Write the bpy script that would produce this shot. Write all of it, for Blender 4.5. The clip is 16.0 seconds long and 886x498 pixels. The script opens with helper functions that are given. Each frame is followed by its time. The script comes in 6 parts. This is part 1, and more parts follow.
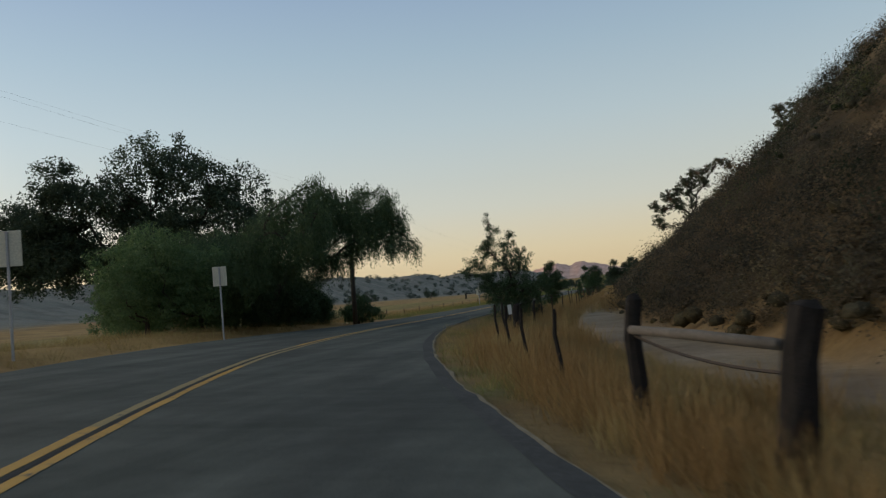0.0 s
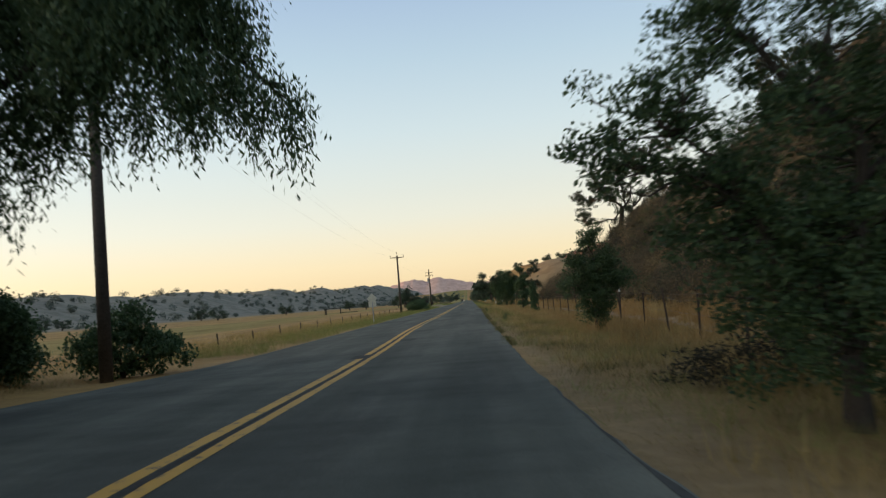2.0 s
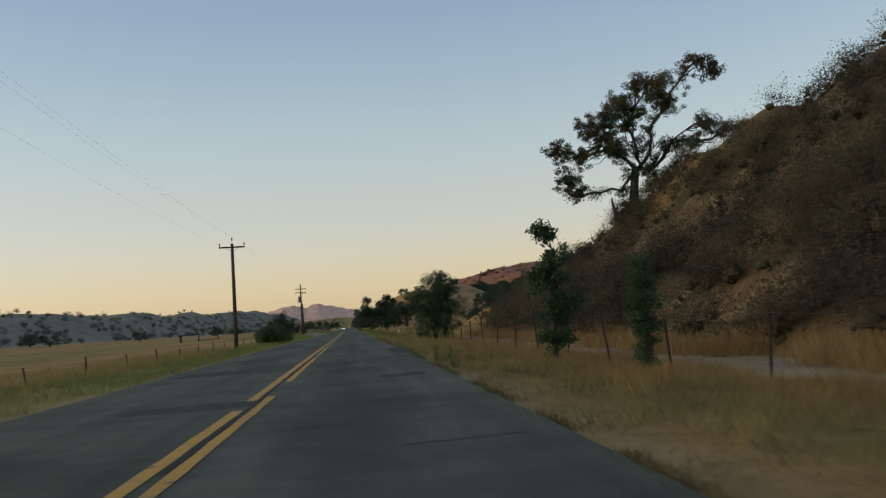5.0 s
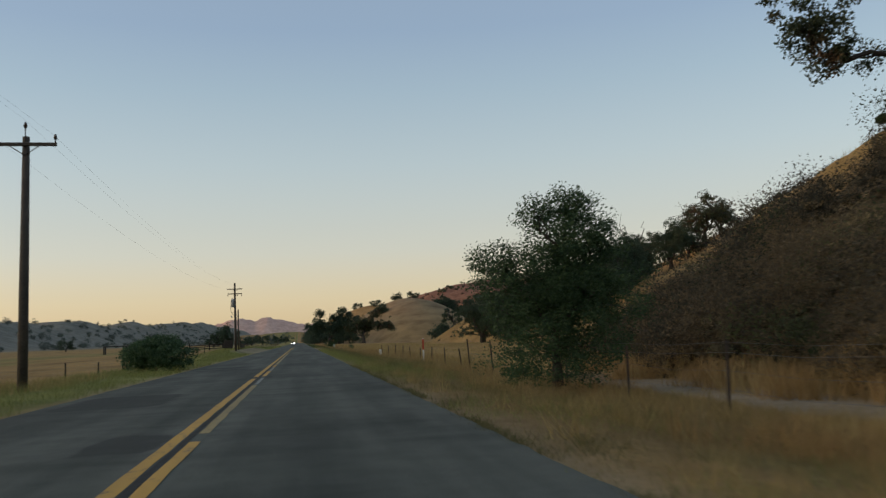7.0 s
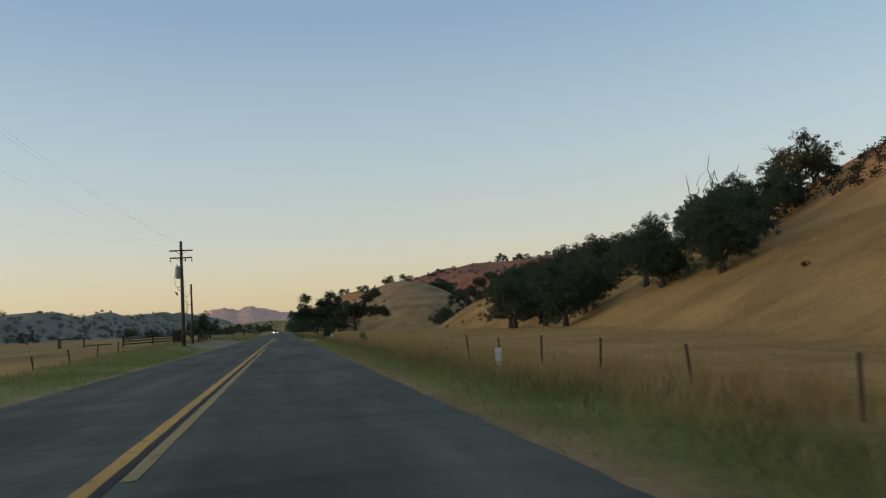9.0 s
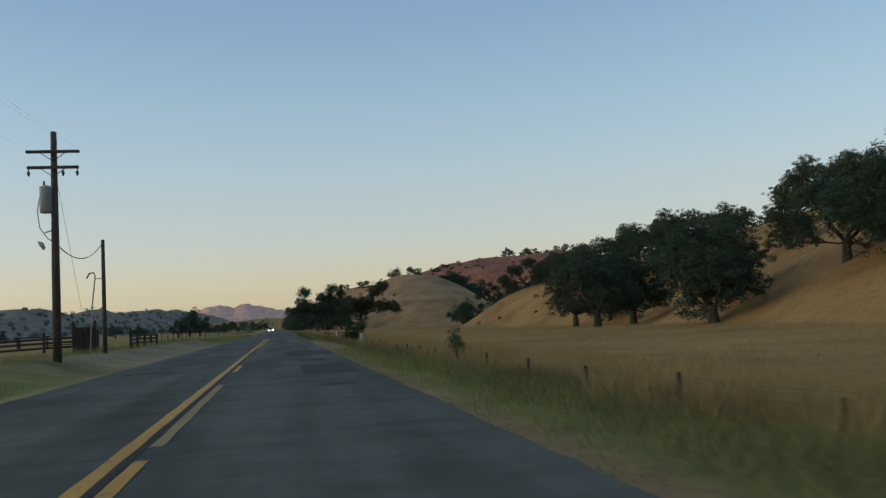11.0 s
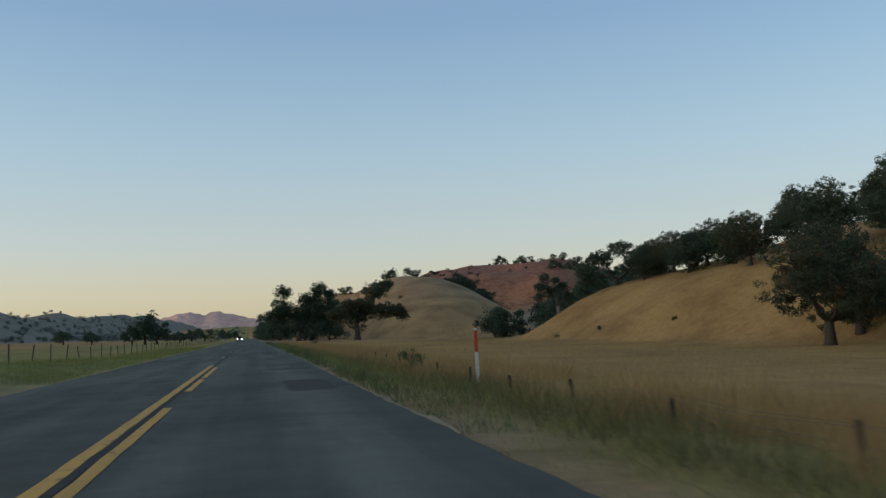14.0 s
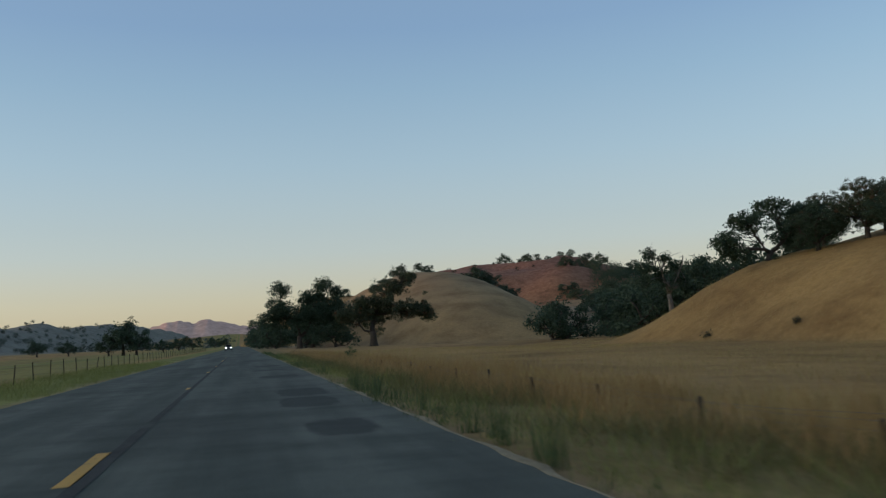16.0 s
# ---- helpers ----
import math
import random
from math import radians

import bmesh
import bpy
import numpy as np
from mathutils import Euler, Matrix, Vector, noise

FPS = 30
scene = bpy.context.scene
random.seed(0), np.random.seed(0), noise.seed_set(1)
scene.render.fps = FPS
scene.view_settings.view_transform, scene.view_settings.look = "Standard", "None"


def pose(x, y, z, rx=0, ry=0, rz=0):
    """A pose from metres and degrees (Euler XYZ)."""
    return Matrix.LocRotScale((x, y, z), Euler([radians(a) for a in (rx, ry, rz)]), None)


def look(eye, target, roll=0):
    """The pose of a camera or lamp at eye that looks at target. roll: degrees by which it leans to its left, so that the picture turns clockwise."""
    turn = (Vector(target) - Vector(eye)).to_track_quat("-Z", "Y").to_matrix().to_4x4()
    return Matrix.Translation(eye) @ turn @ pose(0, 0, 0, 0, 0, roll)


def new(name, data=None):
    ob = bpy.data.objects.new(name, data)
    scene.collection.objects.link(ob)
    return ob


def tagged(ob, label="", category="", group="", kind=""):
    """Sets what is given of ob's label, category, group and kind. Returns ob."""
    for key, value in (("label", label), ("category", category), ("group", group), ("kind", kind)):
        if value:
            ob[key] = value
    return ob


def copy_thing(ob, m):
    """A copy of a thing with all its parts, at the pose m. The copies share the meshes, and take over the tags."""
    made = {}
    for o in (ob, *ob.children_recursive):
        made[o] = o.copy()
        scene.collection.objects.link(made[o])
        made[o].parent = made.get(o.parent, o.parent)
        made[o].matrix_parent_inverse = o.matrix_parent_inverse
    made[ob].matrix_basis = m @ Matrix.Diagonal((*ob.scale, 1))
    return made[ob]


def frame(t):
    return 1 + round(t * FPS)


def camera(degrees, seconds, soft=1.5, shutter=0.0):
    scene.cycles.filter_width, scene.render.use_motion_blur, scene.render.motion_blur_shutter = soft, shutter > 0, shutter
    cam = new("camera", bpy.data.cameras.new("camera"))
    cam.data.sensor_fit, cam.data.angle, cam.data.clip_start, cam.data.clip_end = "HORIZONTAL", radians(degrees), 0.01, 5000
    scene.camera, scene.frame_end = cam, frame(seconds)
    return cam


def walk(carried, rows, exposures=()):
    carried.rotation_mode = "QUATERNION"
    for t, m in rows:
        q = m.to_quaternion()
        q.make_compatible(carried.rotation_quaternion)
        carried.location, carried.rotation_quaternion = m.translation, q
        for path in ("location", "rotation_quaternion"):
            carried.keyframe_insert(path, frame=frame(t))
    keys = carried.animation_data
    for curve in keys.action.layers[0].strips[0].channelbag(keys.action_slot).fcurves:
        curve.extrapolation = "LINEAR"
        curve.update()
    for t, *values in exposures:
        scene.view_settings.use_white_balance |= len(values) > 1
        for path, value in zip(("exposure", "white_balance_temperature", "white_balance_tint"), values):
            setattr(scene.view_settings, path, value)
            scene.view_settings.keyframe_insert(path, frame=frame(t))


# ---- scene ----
cam = camera(56.73, 16.0, soft=1.25, shutter=0.16)
PATH = [
    (0.0, look((11.85, 32.38, 1.238), (-8.35, 130.14, 7.20), -5.03)),
    (0.5, look((8.88, 40.95, 1.214), (-8.59, 139.24, 6.95), -5.27)),
    (1.0, look((6.41, 49.74, 1.210), (-3.06, 149.15, 6.46), -5.80)),
    (1.5, look((4.39, 58.56, 1.193), (0.93, 158.37, 6.35), -6.26)),
    (2.0, look((2.90, 67.31, 1.201), (0.15, 167.07, 7.57), -5.10)),
    (2.5, look((1.87, 76.29, 1.233), (4.81, 176.04, 7.61), -4.63)),
    (3.0, look((1.39, 85.37, 1.215), (5.65, 185.03, 8.20), -3.65)),
    (5.5, look((1.83, 131.00, 1.157), (16.30, 229.55, 10.10), -4.16)),
    (6.0, look((1.73, 140.83, 1.178), (18.38, 238.98, 10.60), -3.77)),
    (6.5, look((1.69, 150.75, 1.190), (18.70, 248.78, 11.18), -3.38)),
    (7.0, look((1.64, 160.86, 1.219), (19.07, 258.77, 11.68), -2.60)),
    (7.5, look((1.69, 170.99, 1.228), (20.48, 268.67, 11.45), -2.66)),
    (8.0, look((1.69, 181.12, 1.219), (22.11, 278.53, 10.92), -2.84)),
    (8.5, look((1.66, 191.28, 1.225), (21.02, 288.97, 10.19), -3.46)),
    (11.0, look((1.66, 242.39, 1.219), (21.49, 340.06, 9.69), -3.32)),
    (11.5, look((1.66, 253.31, 1.192), (20.32, 351.16, 9.92), -3.48)),
    (12.0, look((1.53, 264.30, 1.181), (20.76, 362.01, 10.27), -3.44)),
    (12.5, look((1.68, 275.39, 1.179), (21.64, 372.93, 10.55), -3.06)),
    (13.0, look((1.60, 286.62, 1.191), (22.49, 383.94, 10.83), -2.81)),
    (13.5, look((1.62, 297.78, 1.189), (23.56, 394.86, 10.91), -2.37)),
    (14.0, look((1.70, 308.88, 1.168), (24.56, 405.73, 11.00), -2.15)),
    (14.5, look((1.66, 319.91, 1.134), (25.07, 416.60, 11.28), -1.81)),
    (15.0, look((1.66, 330.69, 1.158), (24.24, 427.57, 11.42), -1.84)),
    (15.5, look((1.79, 341.27, 1.185), (25.37, 437.90, 11.50), -2.20)),
    (16.0, look((1.65, 352.20, 1.210), (25.70, 448.72, 11.48), -3.18)),
]
walk(cam, PATH, [(0.0, -0.2, 6550, 9.5), (0.6, -0.05, 6600, 10), (1.5, 0.15, 6750, 10), (2.0, 0.32, 6800, 10), (2.5, -0.1, 6800, 10), (3.0, -0.22, 6700, 10), (5.3, -0.15, 6700, 10), (8.5, -0.17, 6500, 9), (11.0, -0.24, 5900, 6), (12.5, -0.22, 5860, 5.7), (14.5, -0.22, 5800, 5.3), (15.4, -0.32, 5770, 5.1), (16.0, -0.33, 5750, 5)])

# ---- sky and sun ----
SUN_ELEV, SUN_AZ = radians(2.7), radians(-88)   # azimuth from +y, towards +x
world = bpy.data.worlds.new("sky")
scene.world = world
world.use_nodes = True
wn = world.node_tree.nodes
sky = wn.new("ShaderNodeTexSky")
sky.sky_type = "NISHITA"
sky.sun_disc = False
sky.sun_elevation, sky.sun_rotation = SUN_ELEV, SUN_AZ
sky.altitude, sky.air_density, sky.dust_density, sky.ozone_density = 200, 1.0, 1.9, 2.2
wn["Background"].inputs["Strength"].default_value = 1.0
tint = wn.new("ShaderNodeMix")
tint.data_type, tint.blend_type = "RGBA", "MULTIPLY"
tint.inputs["Factor"].default_value = 1.0
tint.inputs["B"].default_value = (0.717, 0.685, 0.630, 1)
soft_sky = wn.new("ShaderNodeHueSaturation")
soft_sky.inputs["Saturation"].default_value = 0.60
soft_sky.inputs["Hue"].default_value = 0.494
world.node_tree.links.new(sky.outputs[0], soft_sky.inputs["Color"])
deep_sky = wn.new("ShaderNodeGamma")
deep_sky.inputs["Gamma"].default_value = 1.25
world.node_tree.links.new(soft_sky.outputs[0], deep_sky.inputs["Color"])
# take the greenish cast out of the band between blue and peach
rgb, back = wn.new("ShaderNodeSeparateColor"), wn.new("ShaderNodeCombineColor")
wl = world.node_tree.links


def sky_math(how, a, b):
    n = wn.new("ShaderNodeMath")
    n.operation = how
    for sock, v in zip(n.inputs, (a, b)):
        if isinstance(v, float):
            sock.default_value = v
        else:
            wl.new(v, sock)
    return n.outputs[0]


wl.new(deep_sky.outputs[0], rgb.inputs[0])
middle = sky_math("MULTIPLY", sky_math("ADD", rgb.outputs[0], rgb.outputs[2]), 0.5)
excess = sky_math("MAXIMUM", sky_math("SUBTRACT", rgb.outputs[1], middle), 0.0)
wl.new(rgb.outputs[0], back.inputs[0])
wl.new(sky_math("SUBTRACT", rgb.outputs[1], sky_math("MULTIPLY", excess, 0.65)), back.inputs[1])
wl.new(rgb.outputs[2], back.inputs[2])
wl.new(back.outputs[0], tint.inputs["A"])
# clear evening air: peach at the horizon, pale, then blue towards the zenith
upward = wn.new("ShaderNodeSeparateXYZ")
wl.new(wn.new("ShaderNodeTexCoord").outputs["Generated"], upward.inputs[0])
evening = wn.new("ShaderNodeValToRGB")
EVENING = [(0.0, (0.86, 0.66, 0.38)), (0.052, (0.83, 0.725, 0.49)), (0.105, (0.70, 0.71, 0.62)), (0.208, (0.52, 0.625, 0.67)), (0.292, (0.39, 0.525, 0.645)), (0.358, (0.31, 0.435, 0.62)), (0.64, (0.29, 0.385, 0.545)), (1.0, (0.27, 0.35, 0.48))]
while len(evening.color_ramp.elements) < len(EVENING):
    evening.color_ramp.elements.new(0.5)
for stop, (height, colour) in zip(evening.color_ramp.elements, EVENING):
    stop.position, stop.color = height, (*colour, 1)
wl.new(upward.outputs["Z"], evening.inputs["Fac"])
air = wn.new("ShaderNodeMix")
air.data_type = "RGBA"
air.inputs["Factor"].default_value = 0.75
wl.new(tint.outputs["Result"], air.inputs["A"])
wl.new(evening.outputs["Color"], air.inputs["B"])
# the glow that the low sun leaves round it in the west
nearness = wn.new("ShaderNodeVectorMath")
nearness.operation = "DOT_PRODUCT"
nearness.inputs[1].default_value = (math.sin(SUN_AZ), math.cos(SUN_AZ), 0.12)
wl.new(upward.inputs[0].links[0].from_socket, nearness.inputs[0])
glow = wn.new("ShaderNodeValToRGB")
for stop, (height, colour) in zip(glow.color_ramp.elements, [(0.66, (0, 0, 0)), (1.0, (1.0, 0.78, 0.50))]):
    stop.position, stop.color = height, (*colour, 1)
glow.color_ramp.interpolation = "EASE"
wl.new(nearness.outputs["Value"], glow.inputs["Fac"])
lit = wn.new("ShaderNodeMix")
lit.data_type, lit.blend_type = "RGBA", "ADD"
lit.clamp_result = False
lit.inputs["Factor"].default_value = 1.0
wl.new(air.outputs["Result"], lit.inputs["A"])
stronger = wn.new("ShaderNodeVectorMath")
stronger.operation = "SCALE"
stronger.inputs["Scale"].default_value = 1.8
wl.new(glow.outputs["Color"], stronger.inputs[0])
wl.new(stronger.outputs[0], lit.inputs["B"])
wl.new(lit.outputs["Result"], wn["Background"].inputs["Color"])
sun = new("sun", bpy.data.lights.new("sun", "SUN"))
sun.data.energy, sun.data.angle, sun.data.color = 1.6, radians(0.5), (1.0, 0.45, 0.22)
to_sun = Vector((math.sin(SUN_AZ) * math.cos(SUN_ELEV), math.cos(SUN_AZ) * math.cos(SUN_ELEV), math.sin(SUN_ELEV)))
sun.matrix_world = look((-300, 0, 200), Vector((-300, 0, 200)) - to_sun)
scene.view_settings.exposure = 0.0


# ---- materials ----
def material(name, rough=0.9, spec=0.3):
    m = bpy.data.materials.new(name)
    m.use_nodes = True
    b = m.node_tree.nodes["Principled BSDF"]
    b.inputs["Roughness"].default_value = rough
    b.inputs["Specular IOR Level"].default_value = spec
    return m, m.node_tree, b


def add(nt, kind, **inputs):
    n = nt.nodes.new(kind)
    for k, v in inputs.items():
        n.inputs[k].default_value = v
    return n


def coords(nt):
    return nt.nodes.new("ShaderNodeTexCoord").outputs["Object"]


def stretched(nt, src, sx, sy, sz):
    n = nt.nodes.new("ShaderNodeMapping")
    n.inputs["Scale"].default_value = (sx, sy, sz)
    nt.links.new(src, n.inputs["Vector"])
    return n.outputs["Vector"]


def noise_of(nt, src, scale, detail=4.0, rough=0.55):
    n = add(nt, "ShaderNodeTexNoise", Scale=scale, Detail=detail, Roughness=rough)
    nt.links.new(src, n.inputs["Vector"])
    return n.outputs["Fac"]


def ramp(nt, fac, stops):
    n = nt.nodes.new("ShaderNodeValToRGB")
    e = n.color_ramp.elements
    while len(e) < len(stops):
        e.new(0.5)
    for el, (p, c) in zip(e, stops):
        el.position = p
        el.color = (*c, 1) if len(c) == 3 else c
    nt.links.new(fac, n.inputs["Fac"])
    return n.outputs["Color"]


def mixed(nt, fac, a, b, how="MIX"):
    n = nt.nodes.new("ShaderNodeMix")
    n.data_type, n.blend_type = "RGBA", how
    for sock, v in ((n.inputs["Factor"], fac), (n.inputs["A"], a), (n.inputs["B"], b)):
        if isinstance(v, (int, float)):
            sock.default_value = v
        elif isinstance(v, tuple):
            sock.default_value = (*v, 1)
        else:
            nt.links.new(v, sock)
    return n.outputs["Result"]


def bump(nt, bsdf, height, strength, distance):
    n = add(nt, "ShaderNodeBump", Strength=strength, Distance=distance)
    nt.links.new(height, n.inputs["Height"])
    nt.links.new(n.outputs["Normal"], bsdf.inputs["Normal"])


def attribute(nt, name):
    n = nt.nodes.new("ShaderNodeAttribute")
    n.attribute_name = name
    return n


def grained(name, dark, light, scale, rough=0.9, relief=0.0, fine=None, spec=0.3, per_piece=0.0):
    """Colour that wanders between two tones at two scales."""
    m, nt, b = material(name, rough, spec)
    co = coords(nt)
    big = noise_of(nt, co, scale, 3)
    small = noise_of(nt, co, fine or scale * 9, 4)
    col = ramp(nt, big, [(0.3, dark), (0.7, light)])
    col = mixed(nt, 0.45, col, ramp(nt, small, [(0.25, tuple(v * 0.55 for v in dark)), (0.75, tuple(min(1, v * 1.25) for v in light))]))
    if per_piece:
        info = nt.nodes.new("ShaderNodeObjectInfo")
        col = mixed(nt, 1.0, col, ramp(nt, info.outputs["Random"], [(0, (1 - per_piece,) * 3), (1, (1.0,) * 3)]), "MULTIPLY")
    nt.links.new(col, b.inputs["Base Color"])
    if relief:
        bump(nt, b, small, 0.6, relief)
    return m


def leafy(name, dark, light, dry=None, dry_share=0.0, through_leaf=0.22, by_bush=False):
    m, nt, b = material(name, 0.65, 0.25)
    geo = nt.nodes.new("ShaderNodeNewGeometry")
    col = ramp(nt, geo.outputs["Random Per Island"], [(0.0, dark), (1.0, light)])
    if dry:
        co = coords(nt)
        part_dry = ramp(nt, noise_of(nt, co, 0.5, 2), [(0.62 - dry_share, (0, 0, 0)), (0.72 - dry_share, (1, 1, 1))])
        col = mixed(nt, part_dry, col, dry)
    if by_bush:
        col = mixed(nt, 1.0, col, ramp(nt, attribute(nt, "tint").outputs["Fac"], [(0.0, (0.45, 0.52, 0.52)), (0.5, (1.0, 1.0, 1.0)), (1.0, (2.1, 1.8, 1.45))]), "MULTIPLY")
    nt.links.new(col, b.inputs["Base Color"])
    tr = add(nt, "ShaderNodeBsdfTranslucent")
    nt.links.new(col, tr.inputs["Color"])
    mix = add(nt, "ShaderNodeMixShader", Fac=through_leaf)
    nt.links.new(b.outputs[0], mix.inputs[1])
    nt.links.new(tr.outputs[0], mix.inputs[2])
    nt.links.new(mix.outputs[0], nt.nodes["Material Output"].inputs["Surface"])
    return m


def ground_material():
    m, nt, b = material("dry_ground", 0.95, 0.1)
    co = coords(nt)
    big, mid, fine = noise_of(nt, co, 0.03, 4), noise_of(nt, co, 0.35, 5), noise_of(nt, co, 6.0, 4, 0.7)
    straw = ramp(nt, big, [(0.3, (0.215, 0.135, 0.052)), (0.55, (0.325, 0.210, 0.080)), (0.75, (0.225, 0.143, 0.055))])
    green = ramp(nt, mid, [(0.3, (0.125, 0.140, 0.038)), (0.7, (0.22, 0.215, 0.066))])
    dirt = ramp(nt, mid, [(0.3, (0.21, 0.165, 0.108)), (0.7, (0.30, 0.245, 0.172))])
    scrub = ramp(nt, mid, [(0.35, (0.052, 0.044, 0.028)), (0.52, (0.092, 0.074, 0.043)), (0.72, (0.150, 0.117, 0.066))])
    red = ramp(nt, mid, [(0.3, (0.155, 0.078, 0.054)), (0.7, (0.26, 0.138, 0.096))])
    # grey-olive of the far hillside, with distance haze painted into it
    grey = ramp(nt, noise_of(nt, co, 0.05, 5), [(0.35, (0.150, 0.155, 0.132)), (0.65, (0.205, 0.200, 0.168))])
    bare_rock = ramp(nt, noise_of(nt, stretched(nt, co, 1.0, 1.0, 0.35), 1.1, 5, 0.6), [(0.3, (0.135, 0.092, 0.048)), (0.55, (0.235, 0.165, 0.088)), (0.75, (0.34, 0.25, 0.145))])
    zone = attribute(nt, "zone")
    zone_b = attribute(nt, "zone_b")
    sep = nt.nodes.new("ShaderNodeSeparateColor")
    sep_b = nt.nodes.new("ShaderNodeSeparateColor")
    nt.links.new(zone.outputs["Color"], sep.inputs[0])
    nt.links.new(zone_b.outputs["Color"], sep_b.inputs[0])
    col = straw
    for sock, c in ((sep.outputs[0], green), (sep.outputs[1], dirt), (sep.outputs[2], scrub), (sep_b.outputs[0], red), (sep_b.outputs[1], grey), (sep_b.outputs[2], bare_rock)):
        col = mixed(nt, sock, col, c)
    col = mixed(nt, 1.0, col, ramp(nt, fine, [(0.25, (0.78, 0.78, 0.78)), (0.75, (1.12, 1.12, 1.12))]), "MULTIPLY")
    swathes = noise_of(nt, co, 0.11, 5, 0.6)
    col = mixed(nt, 1.0, col, ramp(nt, swathes, [(0.32, (0.70, 0.66, 0.64)), (0.52, (1.0, 1.0, 1.0)), (0.72, (1.14, 1.12, 1.06))]), "MULTIPLY")
    tufts = noise_of(nt, co, 1.3, 5, 0.65)
    col = mixed(nt, 1.0, col, ramp(nt, tufts, [(0.3, (0.80, 0.78, 0.75)), (0.55, (1.0, 1.0, 1.0)), (0.75, (1.12, 1.10, 1.06))]), "MULTIPLY")
    nt.links.new(col, b.inputs["Base Color"])
    bump(nt, b, mixed(nt, 0.6, fine, tufts), 0.55, 0.16)
    return m


def asphalt_material():
    m, nt, b = material("worn_asphalt", 0.95, 0.12)
    co = coords(nt)
    along = noise_of(nt, stretched(nt, co, 1.0, 0.05, 1.0), 0.9, 4)
    patch = noise_of(nt, stretched(nt, co, 1.0, 0.3, 1.0), 0.35, 5)
    grit = noise_of(nt, co, 45.0, 3, 0.7)
    col = ramp(nt, along, [(0.3, (0.056, 0.065, 0.056)), (0.5, (0.083, 0.092, 0.079)), (0.72, (0.120, 0.129, 0.111))])
    col = mixed(nt, ramp(nt, patch, [(0.50, (0, 0, 0)), (0.64, (0.75, 0.75, 0.75))]), col, (0.050, 0.056, 0.050))
    bands = noise_of(nt, stretched(nt, co, 0.22, 0.75, 1.0), 0.8, 5, 0.65)
    col = mixed(nt, 1.0, col, ramp(nt, bands, [(0.3, (0.70, 0.72, 0.72)), (0.52, (1.0, 1.0, 1.0)), (0.75, (1.10, 1.10, 1.08))]), "MULTIPLY")
    # old tar patches, their edges broken by wear
    ragged_edge = noise_of(nt, co, 2.2, 4, 0.6)
    tar = nt.nodes.new("ShaderNodeMath")
    tar.operation = "MULTIPLY_ADD"
    tar.inputs[1].default_value, tar.inputs[2].default_value = 0.7, -0.35
    nt.links.new(ragged_edge, tar.inputs[0])
    both = nt.nodes.new("ShaderNodeMath")
    both.operation = "ADD"
    nt.links.new(tar.outputs[0], both.inputs[0])
    nt.links.new(attribute(nt, "tar").outputs["Fac"], both.inputs[1])
    col = mixed(nt, ramp(nt, both.outputs[0], [(0.40, (0, 0, 0)), (0.62, (0.85, 0.85, 0.85))]), col, (0.040, 0.044, 0.041))
    blotch = noise_of(nt, co, 1.7, 5, 0.65)
    col = mixed(nt, 1.0, col, ramp(nt, blotch, [(0.3, (0.86, 0.86, 0.86)), (0.7, (1.10, 1.10, 1.10))]), "MULTIPLY")
    col = mixed(nt, 1.0, col, ramp(nt, grit, [(0.2, (0.7, 0.7, 0.7)), (0.8, (1.25, 1.25, 1.25))]), "MULTIPLY")
    nt.links.new(col, b.inputs["Base Color"])
    bump(nt, b, grit, 0.5, 0.01)
    return m


GROUND, ASPHALT = ground_material(), asphalt_material()
SEAL = grained("tar_patch", (0.030, 0.032, 0.031), (0.056, 0.058, 0.056), 1.2, 0.95, 0.004, spec=0.08)


def paint_material(name, colour):
    """Road paint worn through to the asphalt in flakes."""
    m, nt, b = material(name, 0.7, 0.3)
    co = coords(nt)
    wear = noise_of(nt, co, 5.0, 5, 0.65)
    tone = noise_of(nt, stretched(nt, co, 1, 0.1, 1), 2.0, 3)
    col = ramp(nt, tone, [(0.3, tuple(v * 0.75 for v in colour)), (0.7, colour)])
    col = mixed(nt, ramp(nt, wear, [(0.58, (0, 0, 0)), (0.66, (1, 1, 1))]), col, (0.06, 0.055, 0.045))
    nt.links.new(col, b.inputs["Base Color"])
    return m


YELLOW = paint_material("yellow_road_paint", (0.47, 0.265, 0.036))
WORN_YELLOW = paint_material("pale_worn_paint", (0.27, 0.20, 0.07))
PALE_PAINT = paint_material("ghost_of_white_paint", (0.185, 0.195, 0.178))


# ---- the lie of the land ----
def step(a, b, v):
    t = np.clip((v - a) / (b - a), 0, 1)
    return t * t * (3 - 2 * t)


def wander(x, y, size, seed=0.0):
    """Cheap smooth noise, about -1 to 1."""
    u, v = np.asarray(x) / size + seed * 1.7, np.asarray(y) / size - seed * 2.3
    return (np.sin(u * 1.9 + 1.3 * np.sin(v * 1.1 + seed)) + np.sin(v * 2.3 + 1.1 * np.sin(u * 1.7 - seed)) + np.sin((u + v) * 1.37 + seed * 3) + np.sin((u - v) * 3.1 + seed) * 0.6) / 2.6


def centre(y):
    """The yellow line's x: a bend, then straight on."""
    d = np.maximum(75.0 - np.asarray(y, float), 0)
    near = np.minimum(d, 60)
    return 0.0049 * near**2 + 0.588 * (d - near)


def bank(y):
    return 0.045 * (1 - step(52, 92, np.asarray(y, float)))


def road_z(x, y):
    return -bank(y) * np.clip(x - centre(y) - 2.2, -7.5, 5)


